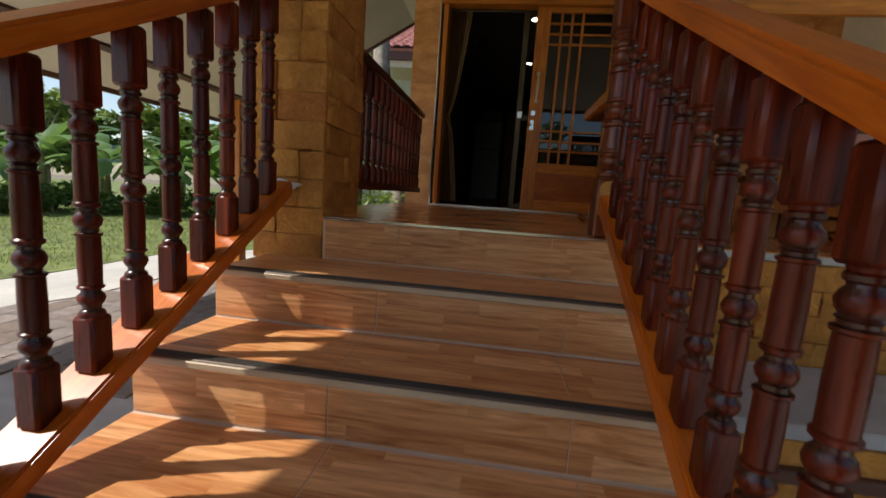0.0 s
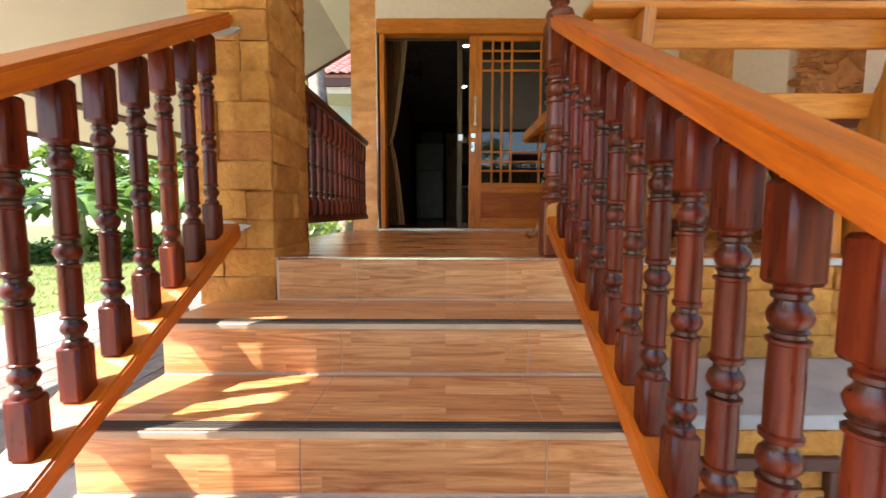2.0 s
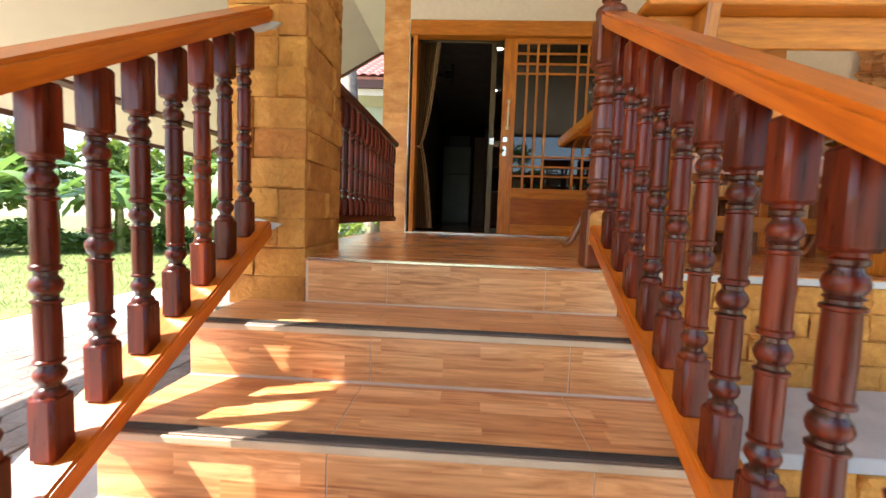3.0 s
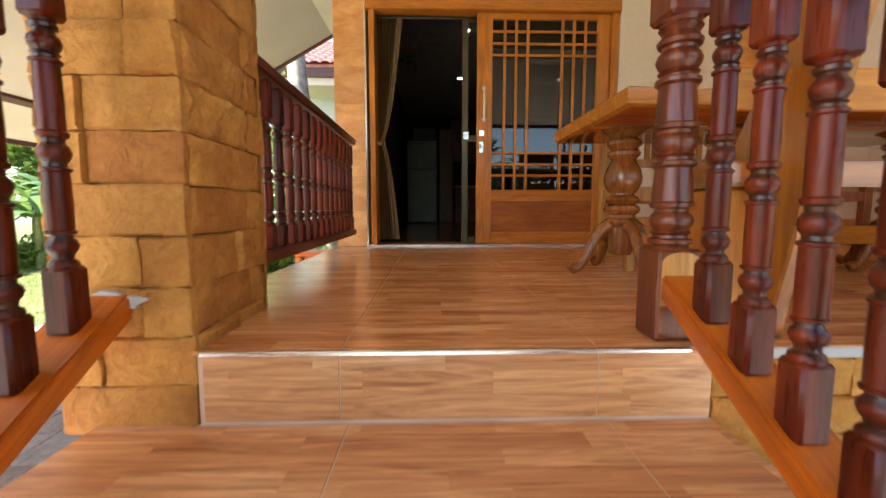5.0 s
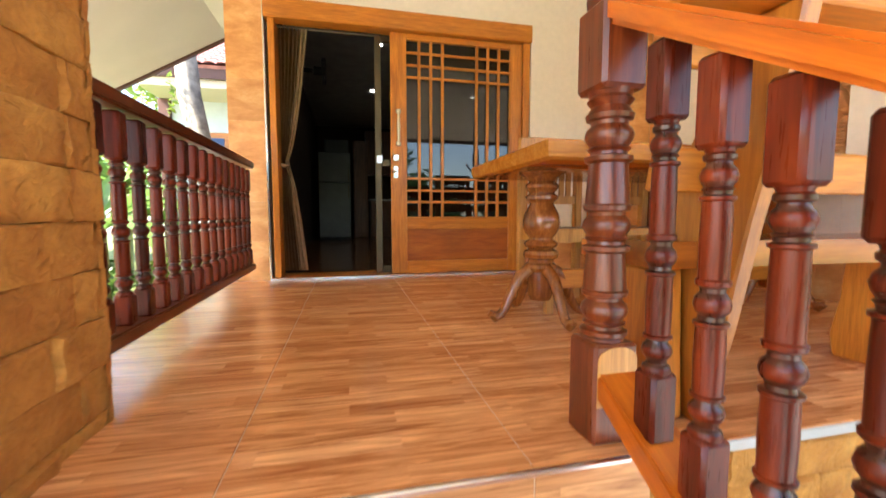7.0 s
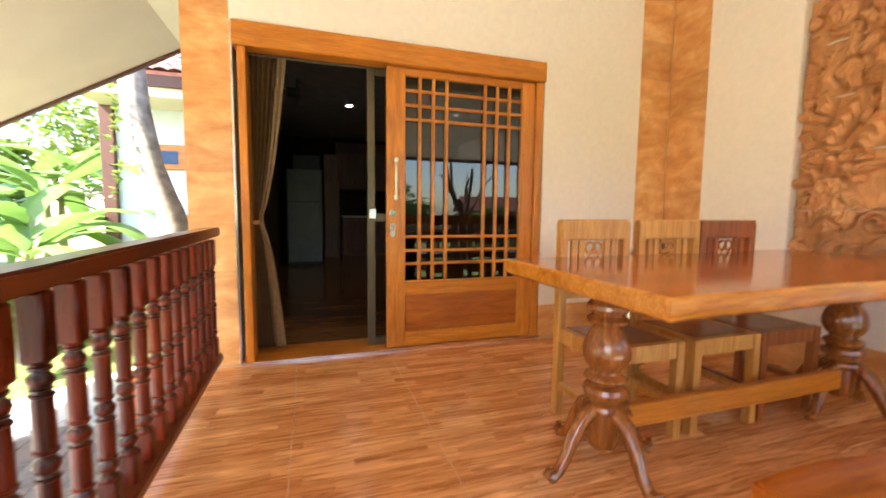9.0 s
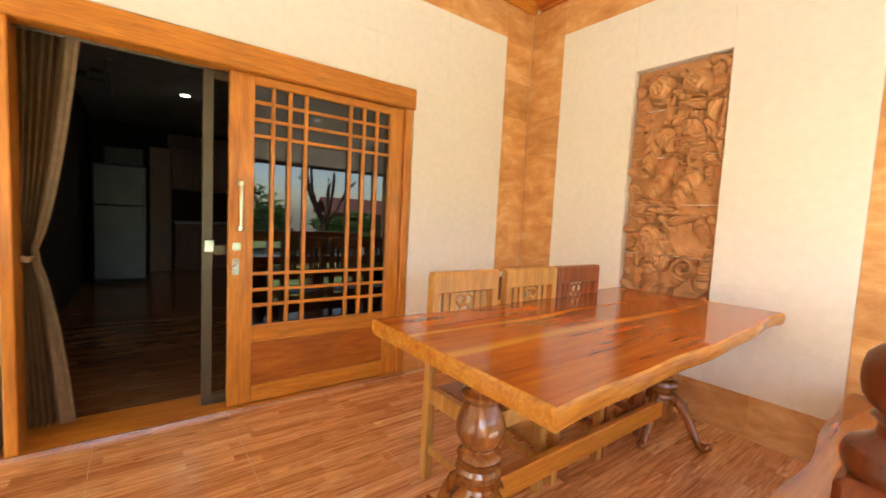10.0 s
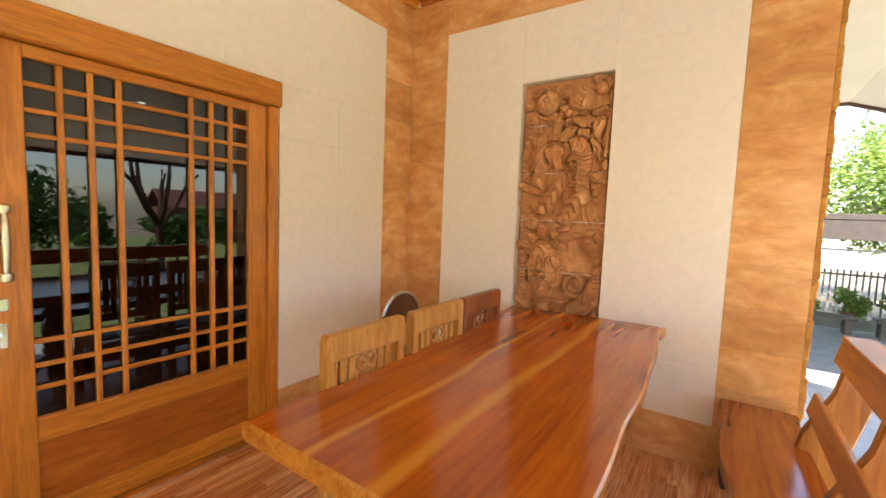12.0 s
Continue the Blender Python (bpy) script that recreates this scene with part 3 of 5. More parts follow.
part("top_block", B(-0.054, 0.054, -0.054, 0.054, 0.782, 0.965, 0.009), M_NEWEL, newel)
nb = lathe(bmesh.new(), [(0.050, 0.96), (0.056, 0.970), (0.058, 0.982), (0.054, 0.994), (0.040, 1.003), (0.032, 1.010), (0.030, 1.022), (0.038, 1.030), (0.033, 1.036), (0.040, 1.042), (0.046, 1.052), (0.0485, 1.066), (0.0485, 1.080), (0.045, 1.096), (0.035, 1.107), (0.030, 1.110), (0.021, 1.115), (0.004, 1.117)], 28, 0.002, 0)
part("ball_finial", nb, M_NEWEL, newel, "round ball finial", True)

side_rail = thing("porch_rail", "dark red turned baluster railing along the porch side", "railing")
part("top_rail", sloped(bmesh.new(), -0.85, -0.765, 2.05, 0.885, 4.17, 0.90, 0.05, 0.008), M_RED_Y, side_rail, "", True)
part("bottom_rail", sloped(bmesh.new(), -0.845, -0.765, 2.05, 0.165, 4.12, 0.165, 0.045, 0.006), M_RED_Y, side_rail, "", True)
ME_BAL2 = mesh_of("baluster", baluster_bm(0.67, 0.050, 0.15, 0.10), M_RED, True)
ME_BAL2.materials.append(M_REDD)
for k in range(16):
    b = new("baluster", ME_BAL2)
    b.parent = side_rail
    b.matrix_basis = pose(-0.805, 2.13 + 0.13 * k, 0.163)

# ---- sliding door ----
dr = thing("door_1", "half-open sliding teak door with a lattice over dark glass", "door", kind="structure")
part("lintel", B(-0.70, 1.478, WALL_Y - 0.035, WALL_Y + 0.10, 2.0, 2.145, 0.006), M_TEAK_X, dr, "golden teak lintel")
part("jamb", B(-0.672, -0.625, WALL_Y - 0.02, WALL_Y + 0.19, 0.012, 1.999, 0.004), M_TEAK, dr)
part("jamb", B(1.408, 1.469, WALL_Y - 0.012, WALL_Y + 0.19, 0.012, 1.999, 0.004), M_TEAK, dr)
part("threshold", B(-0.70, 1.478, WALL_Y - 0.03, WALL_Y + 0.298, -0.011, 0.014, 0.004), M_TEAK_X, dr, "low wooden threshold")
part("track", B(-0.70, 1.478, WALL_Y - 0.036, WALL_Y - 0.031, 0.0005, 0.016), M_ALU, dr, "thin metal edge strip")
part("corner_trim", B(-0.712, -0.701, WALL_Y - 0.004, WALL_Y + 0.011, 0, 2.145), M_ALU, dr, "bright metal corner trim")
leaf = tagged(new("door_leaf"), "teak lattice sliding leaf")
leaf.parent = dr
YF, YB = WALL_Y + 0.012, WALL_Y + 0.055
part("stile", B(0.252, 0.385, YF, YB, 0.018, 1.996, 0.004), M_TEAK, leaf)
part("stile", B(1.295, 1.404, YF, YB, 0.018, 1.996, 0.004), M_TEAK, leaf)
part("rail", B(0.3855, 1.2945, YF, YB, 1.945, 1.996, 0.004), M_TEAK_X, leaf)
part("rail", B(0.3855, 1.2945, YF, YB, 0.395, 0.50, 0.004), M_TEAK_X, leaf)
part("rail", B(0.3855, 1.2945, YF, YB, 0.018, 0.125, 0.004), M_TEAK_X, leaf)
pb = B(0.3855, 1.2945, YF + 0.014, YB - 0.006, 0.1255, 0.3945)
part("panel", pb, M_PANEL, leaf, "recessed wooden panel")
W0, W1, Z0, Z1 = 0.385, 1.295, 0.50, 1.945
for x in (0.492, 0.592, 0.692, 0.993, 1.093, 1.193):
    part("lattice_bar", B(x - 0.011, x + 0.011, YF + 0.004, YB - 0.016, Z0 + 0.001, Z1 - 0.001, 0.003), M_TEAK, leaf)
for z in (1.848, 1.748, 1.652, 0.822, 0.722, 0.626):
    part("lattice_bar", B(W0 + 0.001, W1 - 0.001, YF + 0.007, YB - 0.019, z - 0.010, z + 0.010, 0.003), M_TEAK_X, leaf)
pane = part("pane", B(W0 - 0.01, W1 + 0.01, YB - 0.014, YB - 0.009, Z0 - 0.01, Z1 + 0.01), M_GLASS, leaf, "dark reflecting glass pane")
pane.visible_shadow = False
hb = bmesh.new()
for z in (1.10, 1.36):
    lathe(hb, [(0.004, z - 0.022), (0.02, z - 0.014), (0.022, z), (0.02, z + 0.014), (0.004, z + 0.022)], 14, 0.312, YF - 0.028)
tube(hb, [(0.312, YF - 0.034, 1.10), (0.312, YF - 0.042, 1.15), (0.312, YF - 0.044, 1.23), (0.312, YF - 0.042, 1.31), (0.312, YF - 0.034, 1.36)], [0.009, 0.012, 0.016, 0.012, 0.009], 10)
box(hb, 0.302, 0.322, YF - 0.03, YF - 0.0005, 1.092, 1.108)
box(hb, 0.302, 0.322, YF - 0.03, YF - 0.0005, 1.352, 1.368)
part("pull_handle", hb, M_HANDLE, leaf, "satin brass pull handle", True)
hb = bmesh.new()
box(hb, 0.272, 0.318, YF - 0.008, YF - 0.0005, 0.965, 1.015, 0.003)
box(hb, 0.272, 0.312, YF - 0.008, YF - 0.0005, 0.82, 0.92, 0.003)
tube(hb, [(0.285, YF - 0.005, 0.875), (0.283, YF - 0.045, 0.875), (0.262, YF - 0.05, 0.865)], 0.010, 8)
part("lock", hb, M_CHROME, leaf, "chrome lock plate and lever", True)
sd = thing("screen_door", "bronze aluminium sliding screen frame behind the teak door", "door", kind="structure")
YS = WALL_Y + 0.11
part("frame_upright", B(0.13, 0.185, YS, YS + 0.03, 0.016, 1.995, 0.003), M_BRONZE, sd)
part("frame_rail", B(0.186, 1.38, YS, YS + 0.03, 0.016, 0.075, 0.003), M_BRONZE, sd)
part("frame_rail", B(0.186, 1.38, YS, YS + 0.03, 1.95, 1.995, 0.003), M_BRONZE, sd)
part("frame_rail", B(0.186, 1.38, YS + 0.002, YS + 0.028, 0.93, 0.99, 0.003), M_BRONZE, sd)
part("latch", B(0.14, 0.19, YS - 0.012, YS - 0.0005, 0.95, 1.02, 0.003), M_ALU, sd, "metal latch plate")


# ---- curtain ----
def curtain(mat, x_top, x_tie, x_bot, y, amp, folds, lab, name):
    bm = bmesh.new()
    cols, rows = folds * 8, 30
    grid = []
    for j in range(rows + 1):
        z = 0.05 + (2.01 - 0.05) * j / rows
        if z > 0.94:
            f = ((z - 0.94) / 1.05) ** 0.6
            lo, hi = x_tie[0] + (x_top[0] - x_tie[0]) * f, x_tie[1] + (x_top[1] - x_tie[1]) * f
        else:
            f = ((0.94 - z) / 0.91) ** 0.55
            lo, hi = x_tie[0] + (x_bot[0] - x_tie[0]) * f, x_tie[1] + (x_bot[1] - x_tie[1]) * f
        row = []
        for i in range(cols + 1):
            u = i / cols
            w = amp * math.sin(u * folds * 2 * math.pi + 0.6 * math.sin(z * 3)) * (0.5 + 0.5 * min(1, (hi - lo) / 0.25))
            row.append(bm.verts.new((lo + (hi - lo) * u, y + w, z)))
        grid.append(row)
    for j in range(rows):
        for i in range(cols):
            bm.faces.new((grid[j][i], grid[j][i + 1], grid[j + 1][i + 1], grid[j + 1][i]))
    bmesh.ops.solidify(bm, geom=list(bm.faces), thickness=0.003)
    return part(name, bm, mat, cu, lab, True)


cu = thing("curtain", "bronze brown curtain tied back beside the open door", "curtain")
curtain(M_CURT, (-0.655, -0.43), (-0.655, -0.60), (-0.655, -0.47), WALL_Y + 0.185, 0.030, 7, "", "drape")
curtain(M_CURT2, (-0.455, -0.40), (-0.615, -0.585), (-0.50, -0.435), WALL_Y + 0.165, 0.010, 2, "gold patterned edge", "border")
tb = bmesh.new()
tube(tb, [(-0.668, WALL_Y + 0.20, 0.95), (-0.64, WALL_Y + 0.145, 0.925), (-0.60, WALL_Y + 0.14, 0.915), (-0.575, WALL_Y + 0.19, 0.925)], 0.016, 8)
part("tieback", tb, M_CURT, cu, "bronze cloth tieback", True)
rod = bmesh.new()
tube(rod, [(-0.67, WALL_Y + 0.185, 2.02), (1.40, WALL_Y + 0.185, 2.02)], 0.012, 8)
part("rod", rod, M_BRONZE, cu)

# ---- things in the room ----
fr = thing("fridge", "grey two-door refrigerator in the dim kitchen", "fridge", (-0.33, 9.5, 0))
part("body", B(-0.32, 0.30, 0.0, 0.62, 0.03, 1.76, 0.02), M_FRIDGE, fr)
part("door", B(-0.32, 0.30, -0.05, -0.002, 0.06, 1.15, 0.012), M_FRIDGE, fr)
part("door", B(-0.32, 0.30, -0.05, -0.002, 1.165, 1.75, 0.012), M_FRIDGE, fr)
part("handle", B(0.25, 0.265, -0.075, -0.051, 0.85, 1.12, 0.004), M_BRONZE, fr, "chrome handle")
part("handle", B(0.25, 0.265, -0.075, -0.051, 1.19, 1.45, 0.004), M_BRONZE, fr, "thin metal handle")
part("foot", B(-0.30, 0.28, 0.02, 0.6, 0.0, 0.029), M_BLACK, fr)
cb = thing("kitchen_cabinet", "dark wooden kitchen cabinet with a worktop in the dim room", "cabinet", (1.2, 10.95, 0))
part("body", B(-0.75, 1.9, 0, 0.62, 0.0, 0.86), M_CAB, cb)
part("worktop", B(-0.78, 1.95, -0.03, 0.62, 0.861, 0.90, 0.006), M_GREYC, cb, "pale worktop")
for k in range(4):
    part("door", B(-0.73 + 0.66 * k, -0.10 + 0.66 * k, -0.02, -0.001, 0.06, 0.82, 0.006), M_CAB, cb)
wc = thing("wall_cabinet", "dark wooden wall cabinet over the worktop", "cabinet", (1.2, 11.2, 0))
part("body", B(-0.85, 1.9, 0.02, 0.38, 1.5, 2.55), M_CAB, wc)
for k in range(4):
    part("door", B(-0.83 + 0.68 * k, -0.18 + 0.68 * k, 0.0, 0.019, 1.52, 2.33, 0.006), M_CAB, wc)
sh = thing("tall_cabinet", "dark wooden tall cabinet beside the refrigerator", "cabinet", (0.22, 10.6, 0))
part("body", B(-0.18, 0.15, 0, 0.35, 0, 2.2, 0.008), M_CAB, sh)
part("door", B(-0.17, 0.14, -0.02, -0.001, 0.08, 2.15, 0.006), M_CAB, sh)
bx = thing("microwave_oven", "black microwave oven standing on the refrigerator", "oven", (-0.30, 9.6, 1.76))
part("body", B(-0.24, 0.24, 0, 0.36, 0.0, 0.27, 0.01), M_BLACK, bx)
part("door", B(-0.22, 0.12, -0.012, -0.001, 0.02, 0.25, 0.005), M_BLACK, bx)
wf = thing("wall_fan", "black wall fan high on the room wall", "fan", (-0.42, 6.2, 2.24))
part("bracket", B(-0.378, -0.06, -0.02, 0.02, -0.02, 0.02, 0.004), M_BLACK, wf)
fb = bmesh.new()
for k in range(4):
    tube(fb, [(0.05 + 0.012 * k, 0.15 * math.cos(2 * math.pi * i / 20), 0.15 * math.sin(2 * math.pi * i / 20)) for i in range(21)], 0.004, 5)
part("guard", fb, M_BLACK, wf)
fb = bmesh.new()
for k in range(3):
    box(fb, 0.05, 0.06, -0.04, 0.04, 0.03, 0.13, 0, Matrix.Rotation(2.094 * k, 4, "X"))
part("blades", fb, M_BLACK, wf)
fb = bmesh.new()
tube(fb, [(-0.05, 0, 0), (0.09, 0, 0)], 0.05, 12)
part("motor", fb, M_BLACK, wf, "", True)
for x, y in ((0.32, 6.4), (0.38, 8.4), (2.2, 6.4), (2.2, 8.4)):
    dl = thing("downlight", "lit white recessed downlight in the room ceiling", "lamp", (x, y, 2.7), group="downlights")
    part("ring", lathe(bmesh.new(), [(0.05, -0.001), (0.062, -0.004), (0.062, -0.01), (0.05, -0.012)], 18), M_WHITEM, dl)
    part("lens", lathe(bmesh.new(), [(0.048, -0.0125), (0.048, -0.016)], 18), M_LAMP, dl, "glowing lens")

# ---- table ----
table = thing("dining_table", "varnished live-edge teak slab table on two turned pedestals", "table")
tp = bmesh.new()
N = 44
def edge_front(u):
    return 2.265 + 0.09 * u + 0.010 * math.sin(7 * u + 0.5) + 0.004 * math.sin(23 * u) - 0.018 * max(0, u - 0.95) * 20
def edge_back(u):
    return 3.175 + 0.10 * u + 0.02 * math.sin(6 * u + 2) + 0.01 * math.sin(17 * u + 1)
lines = []
for z, inset in ((0.7165, 0.026), (0.728, 0.006), (0.752, 0.0), (0.783, 0.001), (0.79, 0.008)):
    loop = []
    for i in range(N + 1):
        u = i / N
        x = 0.592 + inset + (2.69 - 0.592 - 2 * inset) * u
        loop.append((x, edge_front(u) + inset, z))
    for i in range(N + 1):
        u = 1 - i / N
        x = 0.592 + inset + (2.60 - 0.592 - 2 * inset) * u
        loop.append((x, edge_back(u) - inset, z))
    lines.append([tp.verts.new(p) for p in loop])
for a, b in zip(lines, lines[1:]):
    k = len(a)
    for i in range(k):
        tp.faces.new((a[i], a[(i + 1) % k], b[(i + 1) % k], b[i]))
tp.faces.new(list(reversed(lines[0])))
tp.faces.new(lines[-1])
tp.normal_update()
for f in tp.faces:
    f.material_index = 0 if abs(f.normal.z) > 0.9 else 1
top = part("tabletop", tp, M_SLAB, table, "glossy orange-brown live-edge slab", True)
top.data.materials.append(M_SAP)
for px, py in ((0.81, 2.75), (2.28, 2.78)):
    pd = tagged(new("pedestal"), "turned varnished pedestal")
    pd.parent = table
    pd.matrix_basis = pose(px, py, 0)
    part("column", lathe(bmesh.new(), [(0.05, 0.10), (0.06, 0.13), (0.062, 0.24), (0.078, 0.25), (0.083, 0.262), (0.078, 0.275), (0.06, 0.285), (0.062, 0.30), (0.08, 0.308), (0.086, 0.325), (0.08, 0.342), (0.058, 0.352), (0.074, 0.36), (0.082, 0.374), (0.074, 0.388), (0.056, 0.398), (0.056, 0.405),
                                       (0.074, 0.425), (0.088, 0.455), (0.09, 0.485), (0.082, 0.52), (0.066, 0.55), (0.056, 0.57), (0.062, 0.58), (0.075, 0.59), (0.078, 0.605), (0.06, 0.62), (0.066, 0.63), (0.08, 0.645), (0.078, 0.66), (0.062, 0.675), (0.075, 0.69), (0.11, 0.712), (0.11, 0.716)], 24), M_PED, pd, "", True)
    for a in (6, 96, 186, 276):
        fb = bmesh.new()
        prof = [(0.02, 0.25, 0.030), (0.07, 0.255, 0.032), (0.13, 0.22, 0.030), (0.18, 0.15, 0.026), (0.215, 0.08, 0.022), (0.25, 0.04, 0.021), (0.285, 0.03, 0.026), (0.305, 0.045, 0.02), (0.30, 0.062, 0.012)]
        tube(fb, [(r * 0.86, 0, z) for r, z, _ in prof], [q for _, _, q in prof], 10)
        part("foot", fb, M_PED, pd, "", True, m=pose(0, 0, 0, 0, 0, a))
part("stretcher", B(0.87, 2.215, 2.735, 2.775, 0.15, 0.245, 0.005), M_TEAK_X, table, "flat teak stretcher board")


# ---- chairs ----
def chair(x, y, wood_m, lab, rz=0):
    """Low dining chair facing the table, 0.41 wide."""
    c = thing("dining_chair", lab, "chair", (x, y, 0), group="chairs round the table", rz=rz)
    for sx in (-0.185, 0.185):
        part("leg", B(sx - 0.021, sx + 0.021, -0.38, -0.338, 0, 0.444, 0.003), wood_m, c)
        lg = bmesh.new()
        box(lg, sx - 0.021, sx + 0.021, -0.022, 0.022, 0, 0.955, 0.003)
        part("back_post", lg, wood_m, c)
        part("side_rail", B(sx - 0.015, sx + 0.015, -0.337, -0.023, 0.37, 0.444, 0.002), wood_m, c)
        part("stretcher", B(sx - 0.012, sx + 0.012, -0.337, -0.023, 0.13, 0.165, 0.002), wood_m, c)
    part("front_rail", B(-0.163, 0.163, -0.375, -0.338, 0.37, 0.444, 0.002), wood_m, c)
    part("back_rail", B(-0.163, 0.163, -0.012, 0.012, 0.36, 0.42, 0.002), wood_m, c)
    part("seat", B(-0.163, 0.163, -0.337, -0.024, 0.428, 0.444, 0.004), M_MIDCH, c, "darker wooden seat board")
    part("top_rail", B(-0.2055, 0.2055, -0.0235, 0.0235, 0.87, 0.972, 0.008), wood_m, c)
    part("lower_back_rail", B(-0.163, 0.163, -0.012, 0.012, 0.58, 0.63, 0.002), wood_m, c)
    for sx in (-0.12, -0.075, 0.075, 0.12):
        part("back_slat", B(sx - 0.016, sx + 0.016, -0.008, 0.008, 0.63, 0.869, 0.002), wood_m, c)
    for r, (cx, cz) in ((0.028, (-0.022, 0.83)), (0.028, (0.022, 0.83)), (0.03, (0, 0.785)), (0.026, (-0.02, 0.735)), (0.026, (0.02, 0.735)), (0.022, (0, 0.69)), (0.02, (0, 0.655))):
        fr_ = bmesh.new()
        tube(fr_, [(cx + r * math.cos(2 * math.pi * k / 12), 0, cz + r * math.sin(2 * math.pi * k / 12)) for k in range(13)], 0.007, 5)
        part("splat_ring", fr_, wood_m, c, "carved ring of the pierced splat")
    return c


chair(1.09, 3.205, M_PALE, "pale teak dining chair with a pierced carved back")
chair(1.56, 3.205, M_PALE, "pale teak chair beside the table with carved splat")
chair(1.985, 3.205, M_MIDCH, "reddish-brown wooden dining chair with a carved back")
rc = thing("round_back_chair", "folding chair with a round brown back in the corner", "chair", (2.22, 3.98, 0))
rb = bmesh.new()
tube(rb, [(0.21 * math.cos(math.pi * k / 16), 0, 0.60 + 0.24 * math.sin(math.pi * k / 16)) for k in range(17)], 0.012, 8)
part("rim", rb, M_ALU, rc, "pale metal rim", True)
rb = bmesh.new()
prism(rb, [(0.195 * math.cos(math.pi * k / 16), 0.60 + 0.225 * math.sin(math.pi * k / 16)) for k in range(17)], "y", -0.006, 0.006)
part("backrest", rb, M_CAB, rc, "dark brown panel")
for sx in (-0.21, 0.21):
    lb = bmesh.new()
    tube(lb, [(sx, 0, 0.60), (sx, 0.0, 0.40), (sx, -0.12, 0.0)], 0.012, 8)
    part("leg", lb, M_ALU, rc)
    lb = bmesh.new()
    tube(lb, [(sx, -0.02, 0.42), (sx, 0.16, 0.0)], 0.012, 8)
    part("leg", lb, M_ALU, rc)
part("seat", B(-0.2, 0.2, -0.34, 0.02, 0.40, 0.43, 0.01), M_CAB, rc)

# ---- bench along the porch front ----
bench = thing("bench", "live-edge teak slab bench with a slatted back at the porch edge", "bench")
sb = bmesh.new()
outline = []
n = 30
for i in range(n + 1):
    u = i / n
    outline.append((0.60 + 2.09 * u, 1.715 + 0.012 * math.sin(9 * u)))
for i in range(n + 1):
    u = 1 - i / n
    outline.append((0.60 + 2.09 * u, 2.035 + 0.02 * math.sin(8 * u + 1) + 0.008 * math.sin(21 * u)))
prism(sb, outline, "z", 0.385, 0.45)
bmesh.ops.bevel(sb, geom=[e for e in sb.edges if abs(e.verts[0].co.z - e.verts[1].co.z) < 1e-4], offset=0.008, segments=2, affect="EDGES")
part("seat", sb, M_TABLE, bench, "varnished slab seat", True)
for x in (0.66, 1.66, 2.60):
    lb = bmesh.new()
    prism(lb, [(1.74, 0.0), (2.02, 0.0), (2.035, 0.08), (2.01, 0.22), (2.0, 0.3845), (1.76, 0.3845)], "x", x - 0.045, x + 0.045)
    bmesh.ops.bevel(lb, geom=list(lb.edges), offset=0.008, segments=1, affect="EDGES")
    part("leg", lb, M_TEAK if x < 2 else M_BARK, bench, "" if x < 2 else "dark bark-edged slab leg")
for x in (0.735, 1.75, 2.29):
    lb = bmesh.new()
    w = 1.0 if x < 1 else 0.0             # the end slab is far broader
    prism(lb, [(1.70, 0.0), (1.775 + 0.155 * w, 0.0), (1.80 + 0.125 * w, 0.12), (1.80 + 0.11 * w, 0.30), (1.765 + 0.095 * w, 0.52), (1.675 + 0.075 * w, 0.72), (1.635 + 0.02 * w, 0.922), (1.515, 0.922), (1.54, 0.75), (1.60, 0.5), (1.65, 0.25), (1.69, 0.08)], "x", x - 0.022, x + 0.022)
    bmesh.ops.bevel(lb, geom=list(lb.edges), offset=0.006, segments=1, affect="EDGES")
    part("back_support", lb, M_SUPPORT, bench, "broad curved back support")
tilt = radians(14)
for z, y, h in ((0.868, 1.628, 0.105), (0.615, 1.70, 0.10)):
    mm = Matrix.Translation((0, y, z)) @ Matrix.Rotation(tilt, 4, "X")
    part("back_slat", B(0.56, 2.42, -0.002, 0.026, -h / 2, h / 2, 0.005, mm), M_TEAK_X, bench)
mm = Matrix.Translation((0, 1.595, 0.936))
part("cap_board", B(0.53, 2.39, -0.055, 0.055, -0.0135, 0.013, 0.005, mm), M_TEAK_X, bench, "flat cap board")

# ---- carved relief ----


rr_ = random.Random(23)
MASSES, DISCS = [], []


def ridge(u0, v0, u1, v1, r0, r1, top=0.85, ribs=0):
    """A tapering rounded ridge of the carving."""
    MASSES.append((u0, v0, u1, v1, r0, r1, top, ribs))


def boss(u, v, r, top=0.5):
    DISCS.append((u, v, r, top))


ridge(0.508, 1.592, 0.593, 1.548, 0.034, 0.023, 0.7, 60)
ridge(0.591, 1.548, 0.608, 1.463, 0.021, 0.019, 0.6, 0)
ridge(0.296, 1.415, 0.430, 1.342, 0.039, 0.043, 0.8, 40)
ridge(0.433, 1.293, 0.431, 1.138, 0.089, 0.069, 1, 0)
ridge(0.349, 1.323, 0.543, 1.311, 0.034, 0.037, 0.95, 0)
ridge(0.541, 1.308, 0.498, 1.181, 0.039, 0.031, 0.9, 0)
ridge(0.498, 1.181, 0.589, 1.063, 0.031, 0.026, 0.85, 0)
ridge(0.605, 1.503, 0.583, 1.098, 0.017, 0.017, 0.6, 0)
ridge(0.359, 1.265, 0.243, 1.204, 0.043, 0.037, 0.85, 0)
ridge(0.263, 1.376, 0.249, 1.218, 0.034, 0.031, 0.75, 0)
ridge(0.131, 1.399, 0.234, 1.379, 0.031, 0.031, 0.6, 0)
ridge(0.401, 1.126, 0.394, 0.868, 0.100, 0.094, 0.95, 120)
ridge(0.524, 0.948, 0.539, 0.807, 0.029, 0.011, 0.6, 60)
